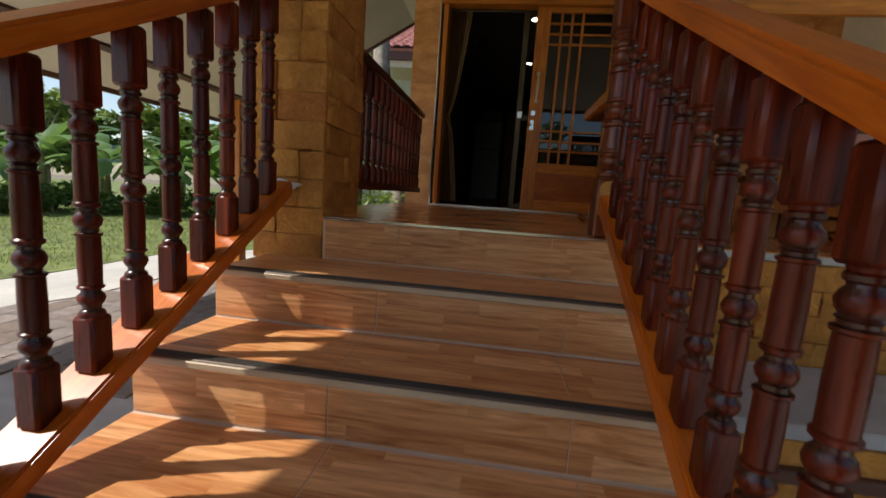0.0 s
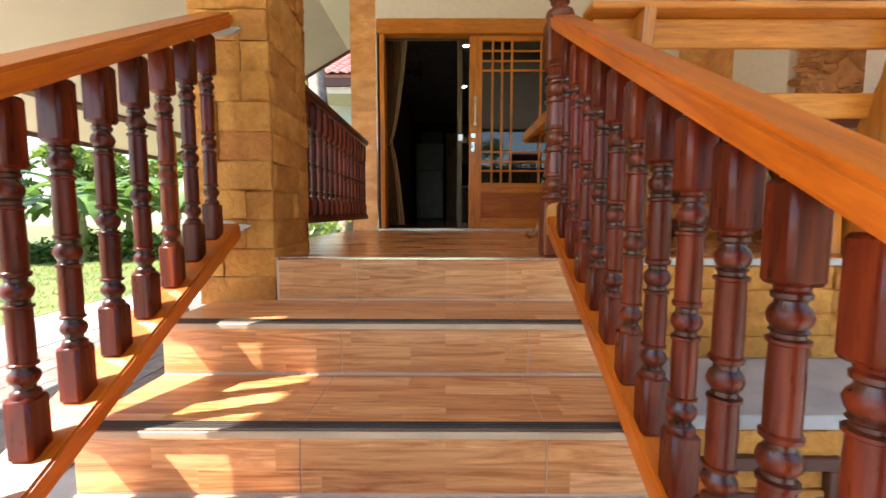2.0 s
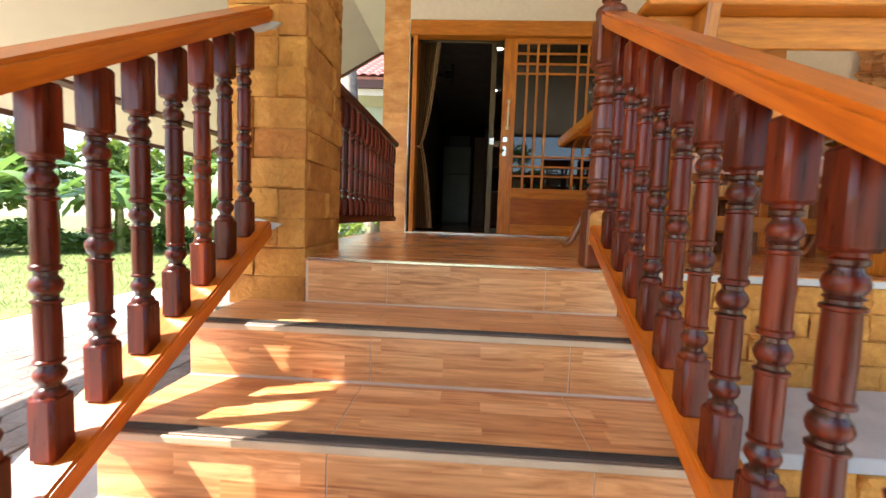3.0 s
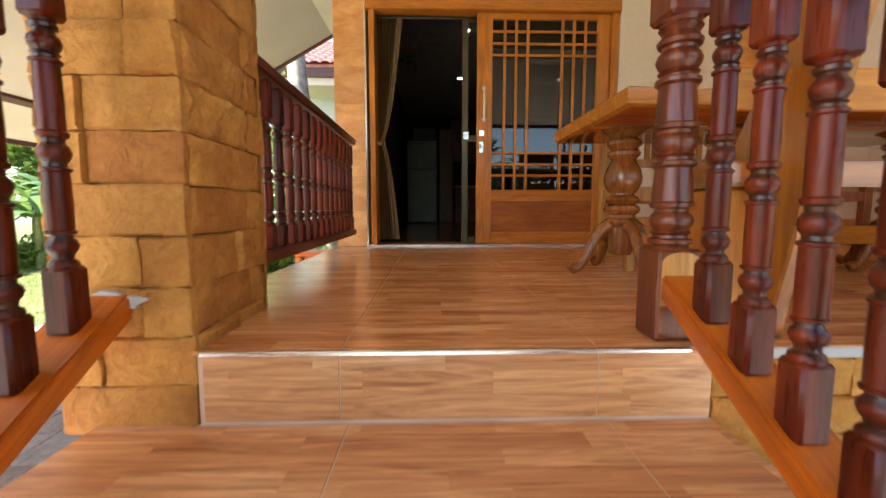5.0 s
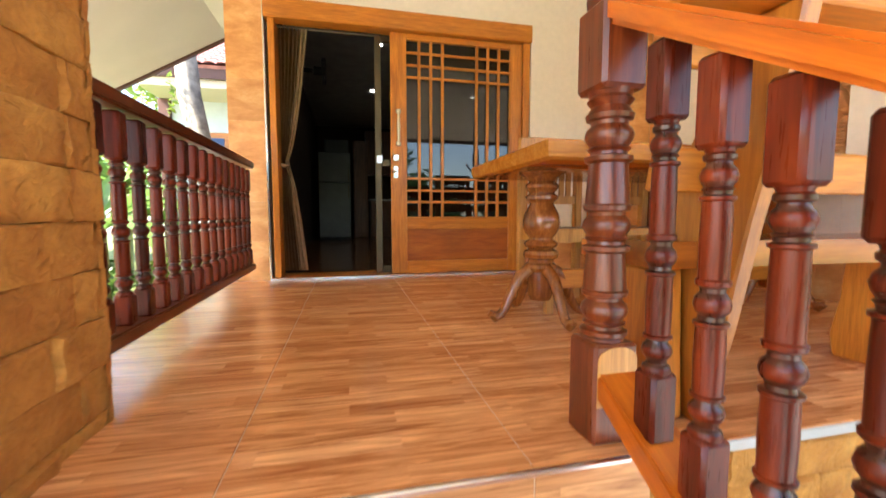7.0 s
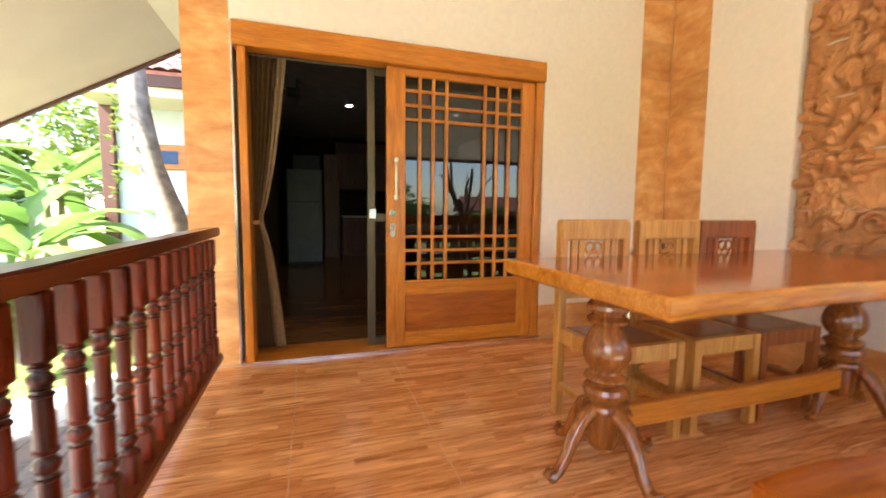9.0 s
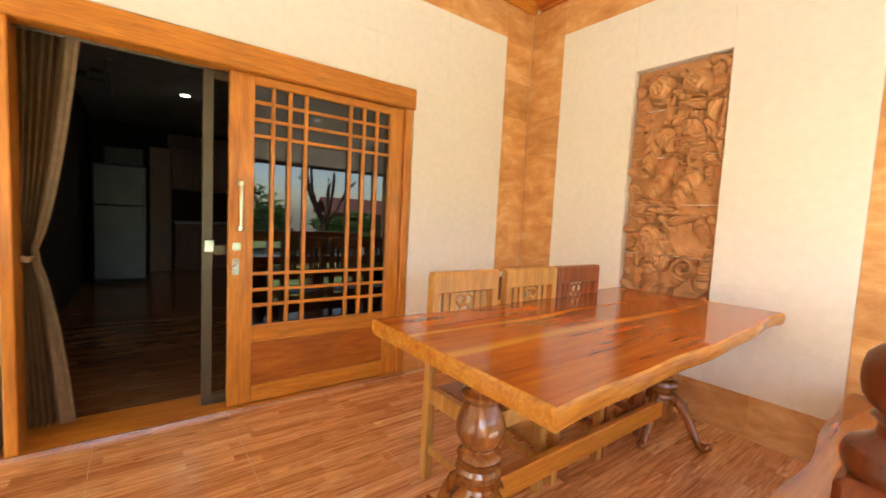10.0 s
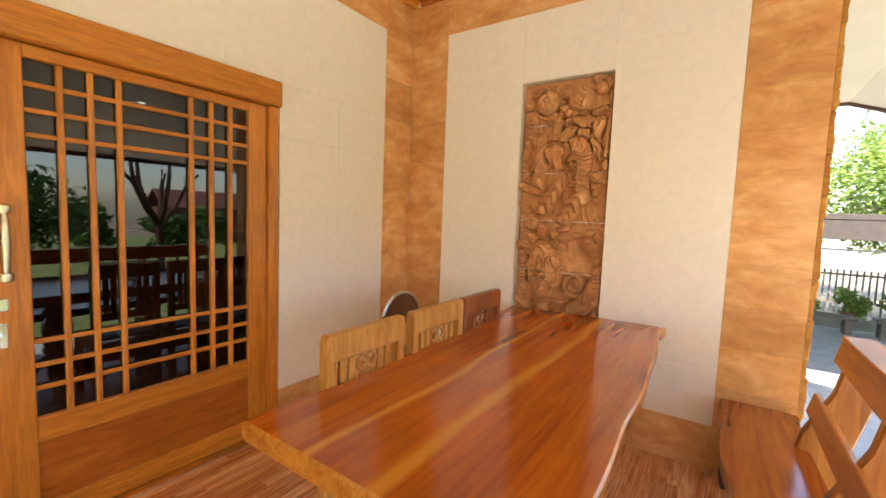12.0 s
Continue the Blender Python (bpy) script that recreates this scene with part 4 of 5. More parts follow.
ridge(0.523, 0.977, 0.603, 0.942, 0.040, 0.034, 0.7, 0)
ridge(0.584, 1.043, 0.609, 0.965, 0.029, 0.023, 0.65, 0)
ridge(0.303, 1.134, 0.187, 1.150, 0.063, 0.054, 0.9, 0)
ridge(0.180, 1.143, 0.132, 0.892, 0.051, 0.037, 0.95, 40)
ridge(0.021, 0.906, 0.141, 0.861, 0.029, 0.029, 0.8, 0)
ridge(0.254, 1.123, 0.293, 0.981, 0.069, 0.017, 0.75, 0)
ridge(0.326, 0.958, 0.171, 0.716, 0.057, 0.043, 0.95, 50)
ridge(0.439, 0.838, 0.307, 0.634, 0.060, 0.046, 1, 50)
ridge(0.257, 0.618, 0.351, 0.612, 0.037, 0.029, 0.85, 0)
ridge(0.064, 1.384, 0.064, 1.228, 0.046, 0.040, 0.6, 110)
ridge(0.039, 1.207, 0.029, 0.972, 0.031, 0.023, 0.5, 120)
ridge(0.019, 0.487, 0.135, 0.506, 0.029, 0.029, 0.9, 0)
ridge(0.053, 0.601, 0.135, 0.512, 0.029, 0.026, 0.8, 0)
ridge(0.159, 0.497, 0.326, 0.497, 0.029, 0.029, 0.95, 0)
ridge(0.325, 0.503, 0.257, 0.618, 0.029, 0.034, 0.85, 0)
ridge(0.084, 0.616, 0.278, 0.634, 0.034, 0.037, 0.7, 0)
ridge(0.191, 0.618, 0.187, 0.526, 0.037, 0.031, 0.7, 60)
ridge(0.340, 0.557, 0.524, 0.600, 0.034, 0.020, 0.85, 0)
ridge(0.504, 0.534, 0.567, 0.421, 0.043, 0.026, 0.6, 110)
ridge(0.199, 0.434, 0.221, 0.297, 0.094, 0.120, 0.95, 0)
ridge(0.204, 0.187, 0.215, 0.110, 0.074, 0.057, 0.8, 110)
ridge(0.247, 0.067, 0.422, 0.058, 0.063, 0.066, 1, 130)
ridge(0.422, 0.058, 0.554, 0.165, 0.066, 0.057, 1, 120)
ridge(0.554, 0.165, 0.587, 0.350, 0.057, 0.026, 0.9, 110)
ridge(0.055, 0.286, 0.051, 0.126, 0.031, 0.023, 0.6, 80)
ridge(0.016, 0.083, 0.086, 0.050, 0.031, 0.026, 0.6, 0)
ridge(0.022, 0.787, 0.096, 0.694, 0.037, 0.031, 0.5, 60)
ridge(0.096, 0.694, 0.225, 0.671, 0.029, 0.020, 0.55, 0)
ridge(0.455, 0.751, 0.487, 0.664, 0.014, 0.011, 0.35, 0)
ridge(0.290, 0.408, 0.352, 0.321, 0.026, 0.020, 0.5, 50)
ridge(0.087, 1.537, 0.160, 1.570, 0.031, 0.023, 0.6, 70)
ridge(0.500, 1.382, 0.564, 1.401, 0.026, 0.020, 0.5, 70)
boss(0.410, 1.470, 0.083, 1)
boss(0.186, 1.472, 0.083, 0.9)
boss(0.113, 0.655, 0.054, 0.85)
boss(0.037, 1.477, 0.043, 0.5)
boss(0.531, 1.528, 0.037, 0.5)
boss(-0.019, 0.819, 0.031, 0.5)
boss(0.303, 1.548, 0.037, 0.4)
boss(0.572, 0.565, 0.029, 0.4)
boss(0.299, 0.072, 0.031, 0.9)
boss(0.574, 0.057, 0.026, 0.4)
boss(0.048, 0.381, 0.034, 0.5)
for k in range(12):          # strings of beads
    DISCS += [(0.375 + 0.008 * math.sin(k), 1.06 - 0.017 * k, 0.010, 1.12), (0.425, 1.06 - 0.017 * k, 0.010, 1.12), (0.03 + 0.012 * math.sin(2 * k), 0.06 + 0.03 * k, 0.014, 0.6)]
for k in range(9):
    DISCS += [(0.15 + 0.006 * k, 0.42 - 0.014 * k, 0.009, 1.05), (0.26 - 0.006 * k, 0.42 - 0.014 * k, 0.009, 1.05), (0.205, 0.33 - 0.018 * k, 0.009, 1.05)]
DISCS += [(rr_.uniform(0.02, 0.12), rr_.uniform(0.9, 1.4), rr_.uniform(0.010, 0.018), 0.55) for _ in range(26)]
DISCS += [(rr_.uniform(0.02, 0.16), rr_.uniform(0.03, 0.45), rr_.uniform(0.012, 0.022), 0.5) for _ in range(22)]
DISCS += [(rr_.uniform(0.05, 0.56), rr_.uniform(1.35, 1.58), rr_.uniform(0.012, 0.024), 0.45) for _ in range(26)]


BOSSES = [(x, y, x, y, r, r, top, 0) for x, y, r, top in DISCS[:11]]


def relief_height(u, v):
    """Overlapping rounded masses, discs, beads and one curl over a sunk ground, u and v in metres."""
    wu = u + 0.008 * noise.noise(Vector((u * 14, v * 14, 1.7)))
    wv = v + 0.008 * noise.noise(Vector((u * 14, v * 14, 7.3)))
    h = 0.04 + 0.10 * max(0, noise.noise(Vector((u * 16, v * 16, 0.4))))
    for x, y, r, top in DISCS[len(BOSSES):]:
        d = math.hypot(wu - x, wv - y) / r
        if d < 1 and top < 0.8:
            h = max(h, top * (1 - d * d) ** 0.5)
    for x0, y0, x1, y1, r0, r1, top, ribs in MASSES + BOSSES:
        dx, dy = x1 - x0, y1 - y0
        t = max(0.0, min(1.0, ((wu - x0) * dx + (wv - y0) * dy) / max(1e-9, dx * dx + dy * dy)))
        r = r0 + (r1 - r0) * t
        ax = math.hypot(wu - x0 - t * dx, wv - y0 - t * dy)
        if ax < r:
            q = top * (0.45 + 0.55 * (1 - (ax / r) ** 2) ** 0.5)
            if ribs:
                q *= 0.84 + 0.16 * math.sin(t * ribs * 0.55 + 2.0 * math.cos(ax * 60))
            else:                    # worn folds that run round the plain limbs
                q *= 0.90 + 0.10 * math.sin(ax * 190 + 5 * noise.noise(Vector((u * 22, v * 22, top))))
            h = max(h * 0.8, q)
        elif ax < r + 0.012:         # each mass is undercut along its edge
            h *= 0.2 + 0.8 * (ax - r) / 0.012
    for x, y, r, top in DISCS[len(BOSSES):]:
        d = math.hypot(wu - x, wv - y) / r
        if d < 1 and top > 0.8:
            h = max(h, top * (1 - d * d) ** 0.4)
    d = math.hypot(u - 0.44, v - 0.245)
    if d < 0.085:
        ang = math.atan2(v - 0.245, u - 0.44)
        s = (d / 0.034 - ang / (2 * math.pi)) % 1.0
        h = 0.06 + 0.75 * math.sin(math.pi * s)
    h += 0.04 * noise.noise(Vector((u * 70, v * 70, 2.0))) + 0.06 * noise.noise(Vector((u * 30, v * 30, 5.0)))
    e = min(u, 0.614 - u, v, 1.619 - v)
    return max(0.0, h) * max(0, min(1, e / 0.008)) * 0.1


rel = thing("wall_relief", "brown carved sandstone relief of limbs and scrolls on the wall", "relief")
joints = (RZ0, 1.035, 1.387, 1.715, 2.045, RZ1)
for za, zb in zip(joints, joints[1:]):
    bm = bmesh.new()
    nu, nv = 120, max(8, int((zb - za) / 0.005))
    g = []
    for j in range(nv + 1):
        z = za + 0.002 + (zb - za - 0.004) * j / nv
        g.append([bm.verts.new((WALL_X + 0.068 - relief_height(RY1 - (RY0 + (RY1 - RY0) * i / nu), z - RZ0), RY0 + 0.002 + (RY1 - RY0 - 0.004) * i / nu, z)) for i in range(nu + 1)])
    for j in range(nv):
        for i in range(nu):
            bm.faces.new((g[j][i], g[j + 1][i], g[j + 1][i + 1], g[j][i + 1]))
    # sides down to the wall
    ring = g[0] + [r[-1] for r in g[1:]] + list(reversed(g[-1][:-1])) + [r[0] for r in reversed(g[1:-1])]
    base = [bm.verts.new((WALL_X + 0.084, v.co.y, v.co.z)) for v in ring]
    k = len(ring)
    for i in range(k):
        bm.faces.new((ring[i], ring[(i + 1) % k], base[(i + 1) % k], base[i]))
    bmesh.ops.recalc_face_normals(bm, faces=bm.faces)
    part("carved_tile", bm, M_RELIEF, rel, "", True)
for z in joints[1:-1]:
    part("joint", B(WALL_X + 0.040, WALL_X + 0.084, RY0 + 0.004, RY1 - 0.004, z - 0.0019, z + 0.0019), M_CREAM, rel, "pale joint line")

# ---- outdoors ----
def leaf_cloud(bm_v, bm_f, c, r, count, size, rn, flat=1.0):
    """Scattered small bent leaves inside an uneven ellipsoid."""
    for _ in range(count):
        d = Vector((rn.gauss(0, 1), rn.gauss(0, 1), rn.gauss(0, 1))).normalized()
        q = rn.random() ** 0.45
        p = Vector(c) + Vector((d.x * r[0], d.y * r[1], d.z * r[2])) * q
        a = Vector((rn.gauss(0, 1), rn.gauss(0, 1), rn.gauss(0, 0.6))).normalized()
        b = a.cross(Vector((rn.gauss(0, 1), rn.gauss(0, 1), rn.gauss(0, 1)))).normalized()
        s = size * rn.uniform(0.6, 1.4)
        k = len(bm_v)
        bm_v += [p - a * s, p + b * s * 0.42, p + a * s, p - b * s * 0.42]
        bm_f.append((k, k + 1, k + 2, k + 3))


def leafy(name, vs, fs, mat, parent=None, label="", kind=""):
    me = bpy.data.meshes.new(name)
    me.from_pydata([tuple(v) for v in vs], [], fs)
    me.materials.append(mat)
    ob = new(name, me)
    if parent is not None:
        ob.parent = parent
    return tagged(ob, label=label, kind=kind)


def tree(at, h, spread, mat, lab, rn, leaves=2600, size=0.16, clumps=14, group="garden trees"):
    t = thing("tree", lab, "tree", at, group=group)
    bm = bmesh.new()
    tube(bm, [(0, 0, -0.1), (0.05, 0.03, h * 0.25), (-0.04, 0.06, h * 0.5), (0.02, 0.0, h * 0.75)], [0.03 * h, 0.024 * h, 0.018 * h, 0.008 * h], 9)
    vs, fs = [], []
    for k in range(clumps):
        a, z = rn.uniform(0, 6.28), rn.uniform(0.4, 1.0) * h
        rr = spread * rn.uniform(0.25, 0.85) * (1.1 - 0.6 * abs(z / h - 0.65))
        tip = (rr * math.cos(a), rr * math.sin(a), z)
        tube(bm, [(0, 0, h * rn.uniform(0.25, 0.5)), (tip[0] * 0.5, tip[1] * 0.5, z * 0.82), tip], [0.012 * h, 0.008 * h, 0.003 * h], 6)
        q = spread * rn.uniform(0.28, 0.5)
        leaf_cloud(vs, fs, tip, (q, q, q * 0.7), leaves // clumps, size, rn)
    part("trunk", bm, M_TRUNK, t, "", True)
    leafy("crown", vs, fs, mat, t)
    return t


def banana(at, h, rn, n=9, lean=0.0):
    t = thing("banana_plant", "banana plant with broad drooping bright green leaves", "plant", at, group="banana plants")
    bm = bmesh.new()
    tube(bm, [(0, 0, -0.05), (0.02, 0.01, h * 0.3), (0.03, 0, h * 0.55)], [0.10, 0.085, 0.05], 10)
    part("stem", bm, M_BSTEM, t, "", True)
    for k in range(n):
        a = 2.4 * k + rn.uniform(-0.4, 0.4)
        L = h * rn.uniform(0.55, 0.85)
        w = rn.uniform(0.16, 0.24)
        up = rn.uniform(0.35, 1.25)
        bm = bmesh.new()
        p, d = Vector((0.03, 0, h * 0.5)), up
        rows = []
        seg = 12
        side = Vector((-math.sin(a), math.cos(a), 0))
        for i in range(seg + 1):
            u = i / seg
            ww = 0.012 if u < 0.15 else w * (math.sin(math.pi * min(1, (u - 0.12) / 0.88)) ** 0.55 + 0.02)
            tear = 0.0 if i % 2 else rn.uniform(-0.04, 0.05)
            rows.append([bm.verts.new(p + side * (ww + tear) + Vector((0, 0, -0.22 * ww + 0.3 * tear))), bm.verts.new(p), bm.verts.new(p - side * (ww - tear) + Vector((0, 0, -0.22 * ww - 0.3 * tear)))])
            d2 = d
            p = p + Vector((math.cos(a) * math.cos(d2), math.sin(a) * math.cos(d2), math.sin(d2))) * (L / seg)
            d -= (0.09 + 0.10 * u) * rn.uniform(0.7, 1.5)
        for r0, r1 in zip(rows, rows[1:]):
            for j in (0, 1):
                bm.faces.new((r0[j], r0[j + 1], r1[j + 1], r1[j]))
        part("leaf", bm, M_BANANA, t, "", True)
    return t


rn = random.Random(11)
struct("lawn", prism(bmesh.new(), [(-4.8, 5.7), (-4.8, 3.7), (-5.3, 2.2), (-6.5, -0.5), (-8.5, -4), (-40, -4), (-40, 40), (6, 40), (6, 9.4), (-0.84, 9.0)], "z", GROUND - 0.015, GROUND + 0.02), M_GRASS, "sunlit patchy green lawn", "lawn")
struct("path", prism(bmesh.new(), [(-3.7, 5.3), (-3.7, 3.3), (-4.3, 1.6), (-5.6, -0.8), (-7.6, -4.2), (-8.5, -4), (-6.5, -0.5), (-5.3, 2.2), (-4.8, 3.7), (-4.8, 5.7), (-0.84, 9.0), (-0.84, 7.7)], "z", GROUND - 0.02, GROUND + 0.012), M_CONC, "pale concrete strip beside the lawn", "path")


def lawn_edge(y):
    """Where the lawn begins beside the concrete strip."""
    return -4.8 - 0.37 * max(0.0, 3.7 - y) + 1.2 * max(0.0, y - 5.7)


gv, gf = [], []
for _ in range(42000):
    x, y = rn.uniform(-13, -0.9), rn.uniform(1.0, 13.5)
    if x > lawn_edge(y) - 0.05:
        continue
    h, a = rn.uniform(0.02, 0.06), rn.uniform(0, 6.28)
    k = len(gv)
    gv += [Vector((x - 0.006 * math.cos(a), y - 0.006 * math.sin(a), GROUND + 0.018)), Vector((x + 0.006 * math.cos(a), y + 0.006 * math.sin(a), GROUND + 0.018)), Vector((x + rn.uniform(-0.03, 0.03), y + rn.uniform(-0.03, 0.03), GROUND + 0.02 + h))]
    gf.append((k, k + 1, k + 2))
leafy("grass", gv, gf, M_BLADE, None, "short sunlit green grass on the lawn", "stuff")
for x, y, h in ((-8.8, 11.4, 2.6), (-9.8, 11.0, 2.9), (-10.8, 10.2, 2.5), (-11.6, 9.2, 2.8), (-12.4, 8.2, 2.6), (-8.2, 12.4, 3.0), (-10.2, 12.2, 2.9), (-11.8, 11.0, 2.7), (-13.2, 7.2, 2.6), (-4.6, 9.8, 3.0), (-3.6, 10.9, 2.8), (-4.1, 8.8, 2.6), (-5.0, 11.2, 4.4), (-4.3, 12.4, 4.6), (-5.6, 13.0, 4.6), (-6.6, 12.2, 3.6), (-9.2, 10.4, 2.2)):
    banana((x, y, GROUND), h, rn)
for x, y in ((-8.4, 10.9), (-9.3, 10.5), (-10.2, 9.8), (-11.0, 8.9), (-11.8, 7.8), (-12.6, 6.4), (-4.4, 9.0), (-3.5, 9.9), (-7.4, 11.8), (-12.2, 9.4), (-6.2, 11.4)):
    t = thing("shrub", "leafy green shrub at the lawn's edge", "shrub", (x, y, GROUND), group="shrubs")
    vs, fs = [], []
    for k in range(5):
        leaf_cloud(vs, fs, (rn.uniform(-0.5, 0.5), rn.uniform(-0.5, 0.5), rn.uniform(0.15, 0.55)), (0.45, 0.45, 0.35), 260, 0.075, rn)
    leafy("foliage", vs, fs, M_LEAFY if rn.random() < 0.5 else M_LEAF, t)
    bm = bmesh.new()
    tube(bm, [(0, 0, -0.05), (0.05, 0.02, 0.5)], [0.03, 0.012], 6)
    part("stem", bm, M_TRUNK, t)
for x, y, h in ((-15, 12, 3.5), (-15.5, 6.5, 3.6), (-12.5, 15, 3.4), (-16, 2, 4.2), (-19, 10, 3.9), (-7, 20, 7), (-13, 19, 4.0), (-17, 15, 3.6), (-10, 17.5, 4.0)):
    tree((x, y, GROUND), h, h * 0.45, M_LEAFY, "tall leafy garden tree behind the banana plants", rn, 4200, 0.16, 22)

# neighbouring house seen past the corner
nh = thing("neighbour_house", "pale house with a red-brown tiled roof", "house", (-0.15, 0, 0), kind="structure")
part("wall", B(-3.219, -1.0, 10.0, 10.2, GROUND, 3.1), M_HOUSEW, nh, "pale blue-white wall")
part("eave_band", B(-3.4, -1.0, 9.0, 9.05, 2.72, 2.86), M_SOFFIT, nh, "cream eave band")
part("fascia", B(-3.4, -1.0, 8.92, 8.999, 2.86, 3.07), M_BROWN, nh, "purple-brown fascia")
part("soffit", B(-3.4, -1.0, 9.051, 9.999, 2.73, 2.79), M_SOFFIT, nh)
part("post", B(-3.42, -3.22, 9.9, 10.1, GROUND, 2.729, 0.01), M_BROWN, nh, "red-brown painted post")
part("window_panel", B(-2.95, -1.02, 9.95, 9.999, 1.70, 2.13, 0.01), M_TEAK_X, nh, "orange wooden window panel")
part("window", B(-2.62, -2.3, 9.935, 9.949, 1.80, 2.02), M_BLUE, nh, "small blue window pane")
tm = bmesh.new()
prism(tm, [(0.0, -0.035), (0.04, 0.005), (0.10, 0.02), (0.16, 0.005), (0.2, -0.03), (0.16, -0.015), (0.10, 0.0), (0.04, -0.015)], "y", 0.0, 0.38)
ME_RT = mesh_of("roof_tile", tm, M_ROOF, True)
roof_m = Matrix.Translation((-3.5, 8.82, 3.09)) @ Matrix.Rotation(radians(27), 4, "X")
part("roof_deck", B(0, 2.5, 0.05, 4.2, -0.10, -0.045, 0, roof_m), M_ROOF, nh)
for j in range(10):
    for i in range(12):
        o = new("roof_tile", ME_RT)
        o.parent = nh
        o.matrix_basis = roof_m @ Matrix.Translation((0.2 * i, 0.33 * j, 0.02)) @ Matrix.Rotation(radians(-3), 4, "X")

# leaning pale trunk beside the neighbour's house
tr = thing("tree", "pale leaning tree trunk with a creeper", "tree", (-1.94, 7.6, GROUND), group="garden trees")
bm = bmesh.new()
tube(bm, [(0.30, 0, -0.1), (0.15, 0, 1.0), (0.02, 0, 1.9), (-0.2, 0, 2.6), (-0.35, 0.05, 3.3), (-0.42, 0.1, 4.2)], [0.19, 0.165, 0.148, 0.14, 0.15, 0.14], 14)
for v in bm.verts:
    v.co += 0.03 * noise.noise_vector(v.co * 5)
part("trunk", bm, M_TRUNK, tr, "", True)
bm = bmesh.new()
tube(bm, [(0.0, 0, 1.75), (0.2, 0, 2.0), (0.32, 0, 1.95), (0.45, 0, 2.1)], [0.025, 0.02, 0.014, 0.008], 6)
part("branch", bm, M_TRUNK, tr)
vs, fs = [], []
for k in range(12):
    leaf_cloud(vs, fs, (-0.52 + 0.03 * math.sin(k), -0.15, 3.5 - 0.12 * k), (0.06, 0.06, 0.06), 5, 0.05, rn)
leaf_cloud(vs, fs, (-0.1, 0, 0.95), (0.7, 0.3, 0.25), 240, 0.07, rn)
leafy("creeper", vs, fs, M_LEAFY, tr)

# wooden post beside the paving
po = thing("wooden_post", "red-brown square wooden post under the side roof", "post", (-3.23, 4.83, GROUND))
part("shaft", B(-0.07, 0.07, -0.07, 0.07, 0, 2.13, 0.01), M_TEAK, po)
part("shoe", B(-0.10, 0.10, -0.10, 0.10, -0.01, 0.08, 0.01), M_GREYC, po, "concrete shoe")
st_ = thing("plastic_stool", "orange and green plastic stool below the porch side", "stool", (-1.25, 4.7, GROUND))
part("seat", B(-0.17, 0.17, -0.17, 0.17, 0.94, 0.98, 0.01), M_ORANGE, st_)
for sx in (-0.14, 0.14):
    for sy in (-0.14, 0.14):
        part("leg", B(sx - 0.025, sx + 0.025, sy - 0.025, sy + 0.025, -0.02, 0.939, 0.005), M_GREEN if sx > 0 else M_ORANGE, st_)

# front garden, in the door's reflection, and the yard beyond the right column
# this lawn is added: its dark grass keeps the pane's reflection dim
struct("front_lawn", B(-12, 18, -30, -3.2, GROUND - 0.02, GROUND + 0.006), M_GRASS, "added green lawn across the front yard", "lawn")
struct("front_yard", B(-8, 14, -3.2, 0.9, GROUND - 0.02, GROUND + 0.004), M_GREYC, "grey paved yard before the house", "yard")
struct("side_yard", B(5.05, 30, 0.9, 20, GROUND - 0.02, GROUND + 0.004), M_CONC, "bright concrete yard beside the house", "yard")
bt = thing("tree", "bare pruned frangipani tree with forked limbs", "tree", (5.2, -7.0, GROUND), group="garden trees")
bm = bmesh.new()
tube(bm, [(0, 0, -0.1), (0.03, 0, 1.0), (0, 0, 1.9)], [0.13, 0.11, 0.10], 9)
for a, sp, top in ((0.2, 0.7, 3.9), (1.5, 0.55, 3.6), (2.7, 0.8, 3.8), (3.9, 0.5, 4.1), (5.2, 0.65, 3.5)):
    c, s = math.cos(a), math.sin(a)
    tube(bm, [(0, 0, 1.85), (c * sp * 0.5, s * sp * 0.5, 2.3), (c * sp, s * sp, 3.0), (c * sp * 1.15, s * sp * 1.15, top)], [0.09, 0.075, 0.06, 0.04], 8)
    tube(bm, [(c * sp, s * sp, 3.0), (c * sp * 1.5, s * sp * 1.2, 3.4)], [0.05, 0.03], 7)
part("trunk", bm, M_BARK, bt, "", True)
for x, y, h in ((2.5, -8.5, 3.9), (0.5, -10, 4.4), (7.3, -11, 2.1), (9.0, -12, 2.3), (-2.5, -9, 3.9), (12.5, -13, 2.6), (5.0, -14, 2.4)):
    tree((x, y, GROUND), h, h * 0.5, M_LEAF, "leafy green tree at the edge of the front yard", rn, 2200, 0.13)
fh = thing("neighbour_house", "house with a reddish tiled roof across the yard", "house", kind="structure")
part("wall", B(14.5, 24, -33, -30, GROUND, 1.2), M_CAB, fh)
rbm = bmesh.new()
prism(rbm, [(-29.4, 1.1), (-31.5, 2.5), (-33.6, 1.1), (-33.6, 1.2), (-31.5, 2.65), (-29.4, 1.22)], "x", 14.1, 24.4)
part("roof", rbm, M_ROOFD, fh, "reddish tiled roof")
for x, y, h in ((15, 3.5, 5.0), (17, 1.0, 5.2), (18, 6, 6), (15.5, -2, 5), (21, 3, 7), (20, -3, 6)):
    tree((x, y, GROUND), h, h * 0.45, M_LEAFY, "light green airy tree beyond the yard", rn, 9000, 0.075, 26)
cp = thing("carport", "low grey metal carport roof on thin dark posts", "carport", (8.6, 1.6, GROUND))
cpb = bmesh.new()
prism(cpb, [(-1.0, 2.59), (5.5, 2.62), (5.5, 2.65), (-1.0, 2.62)], "y", -6.5, 3.4)
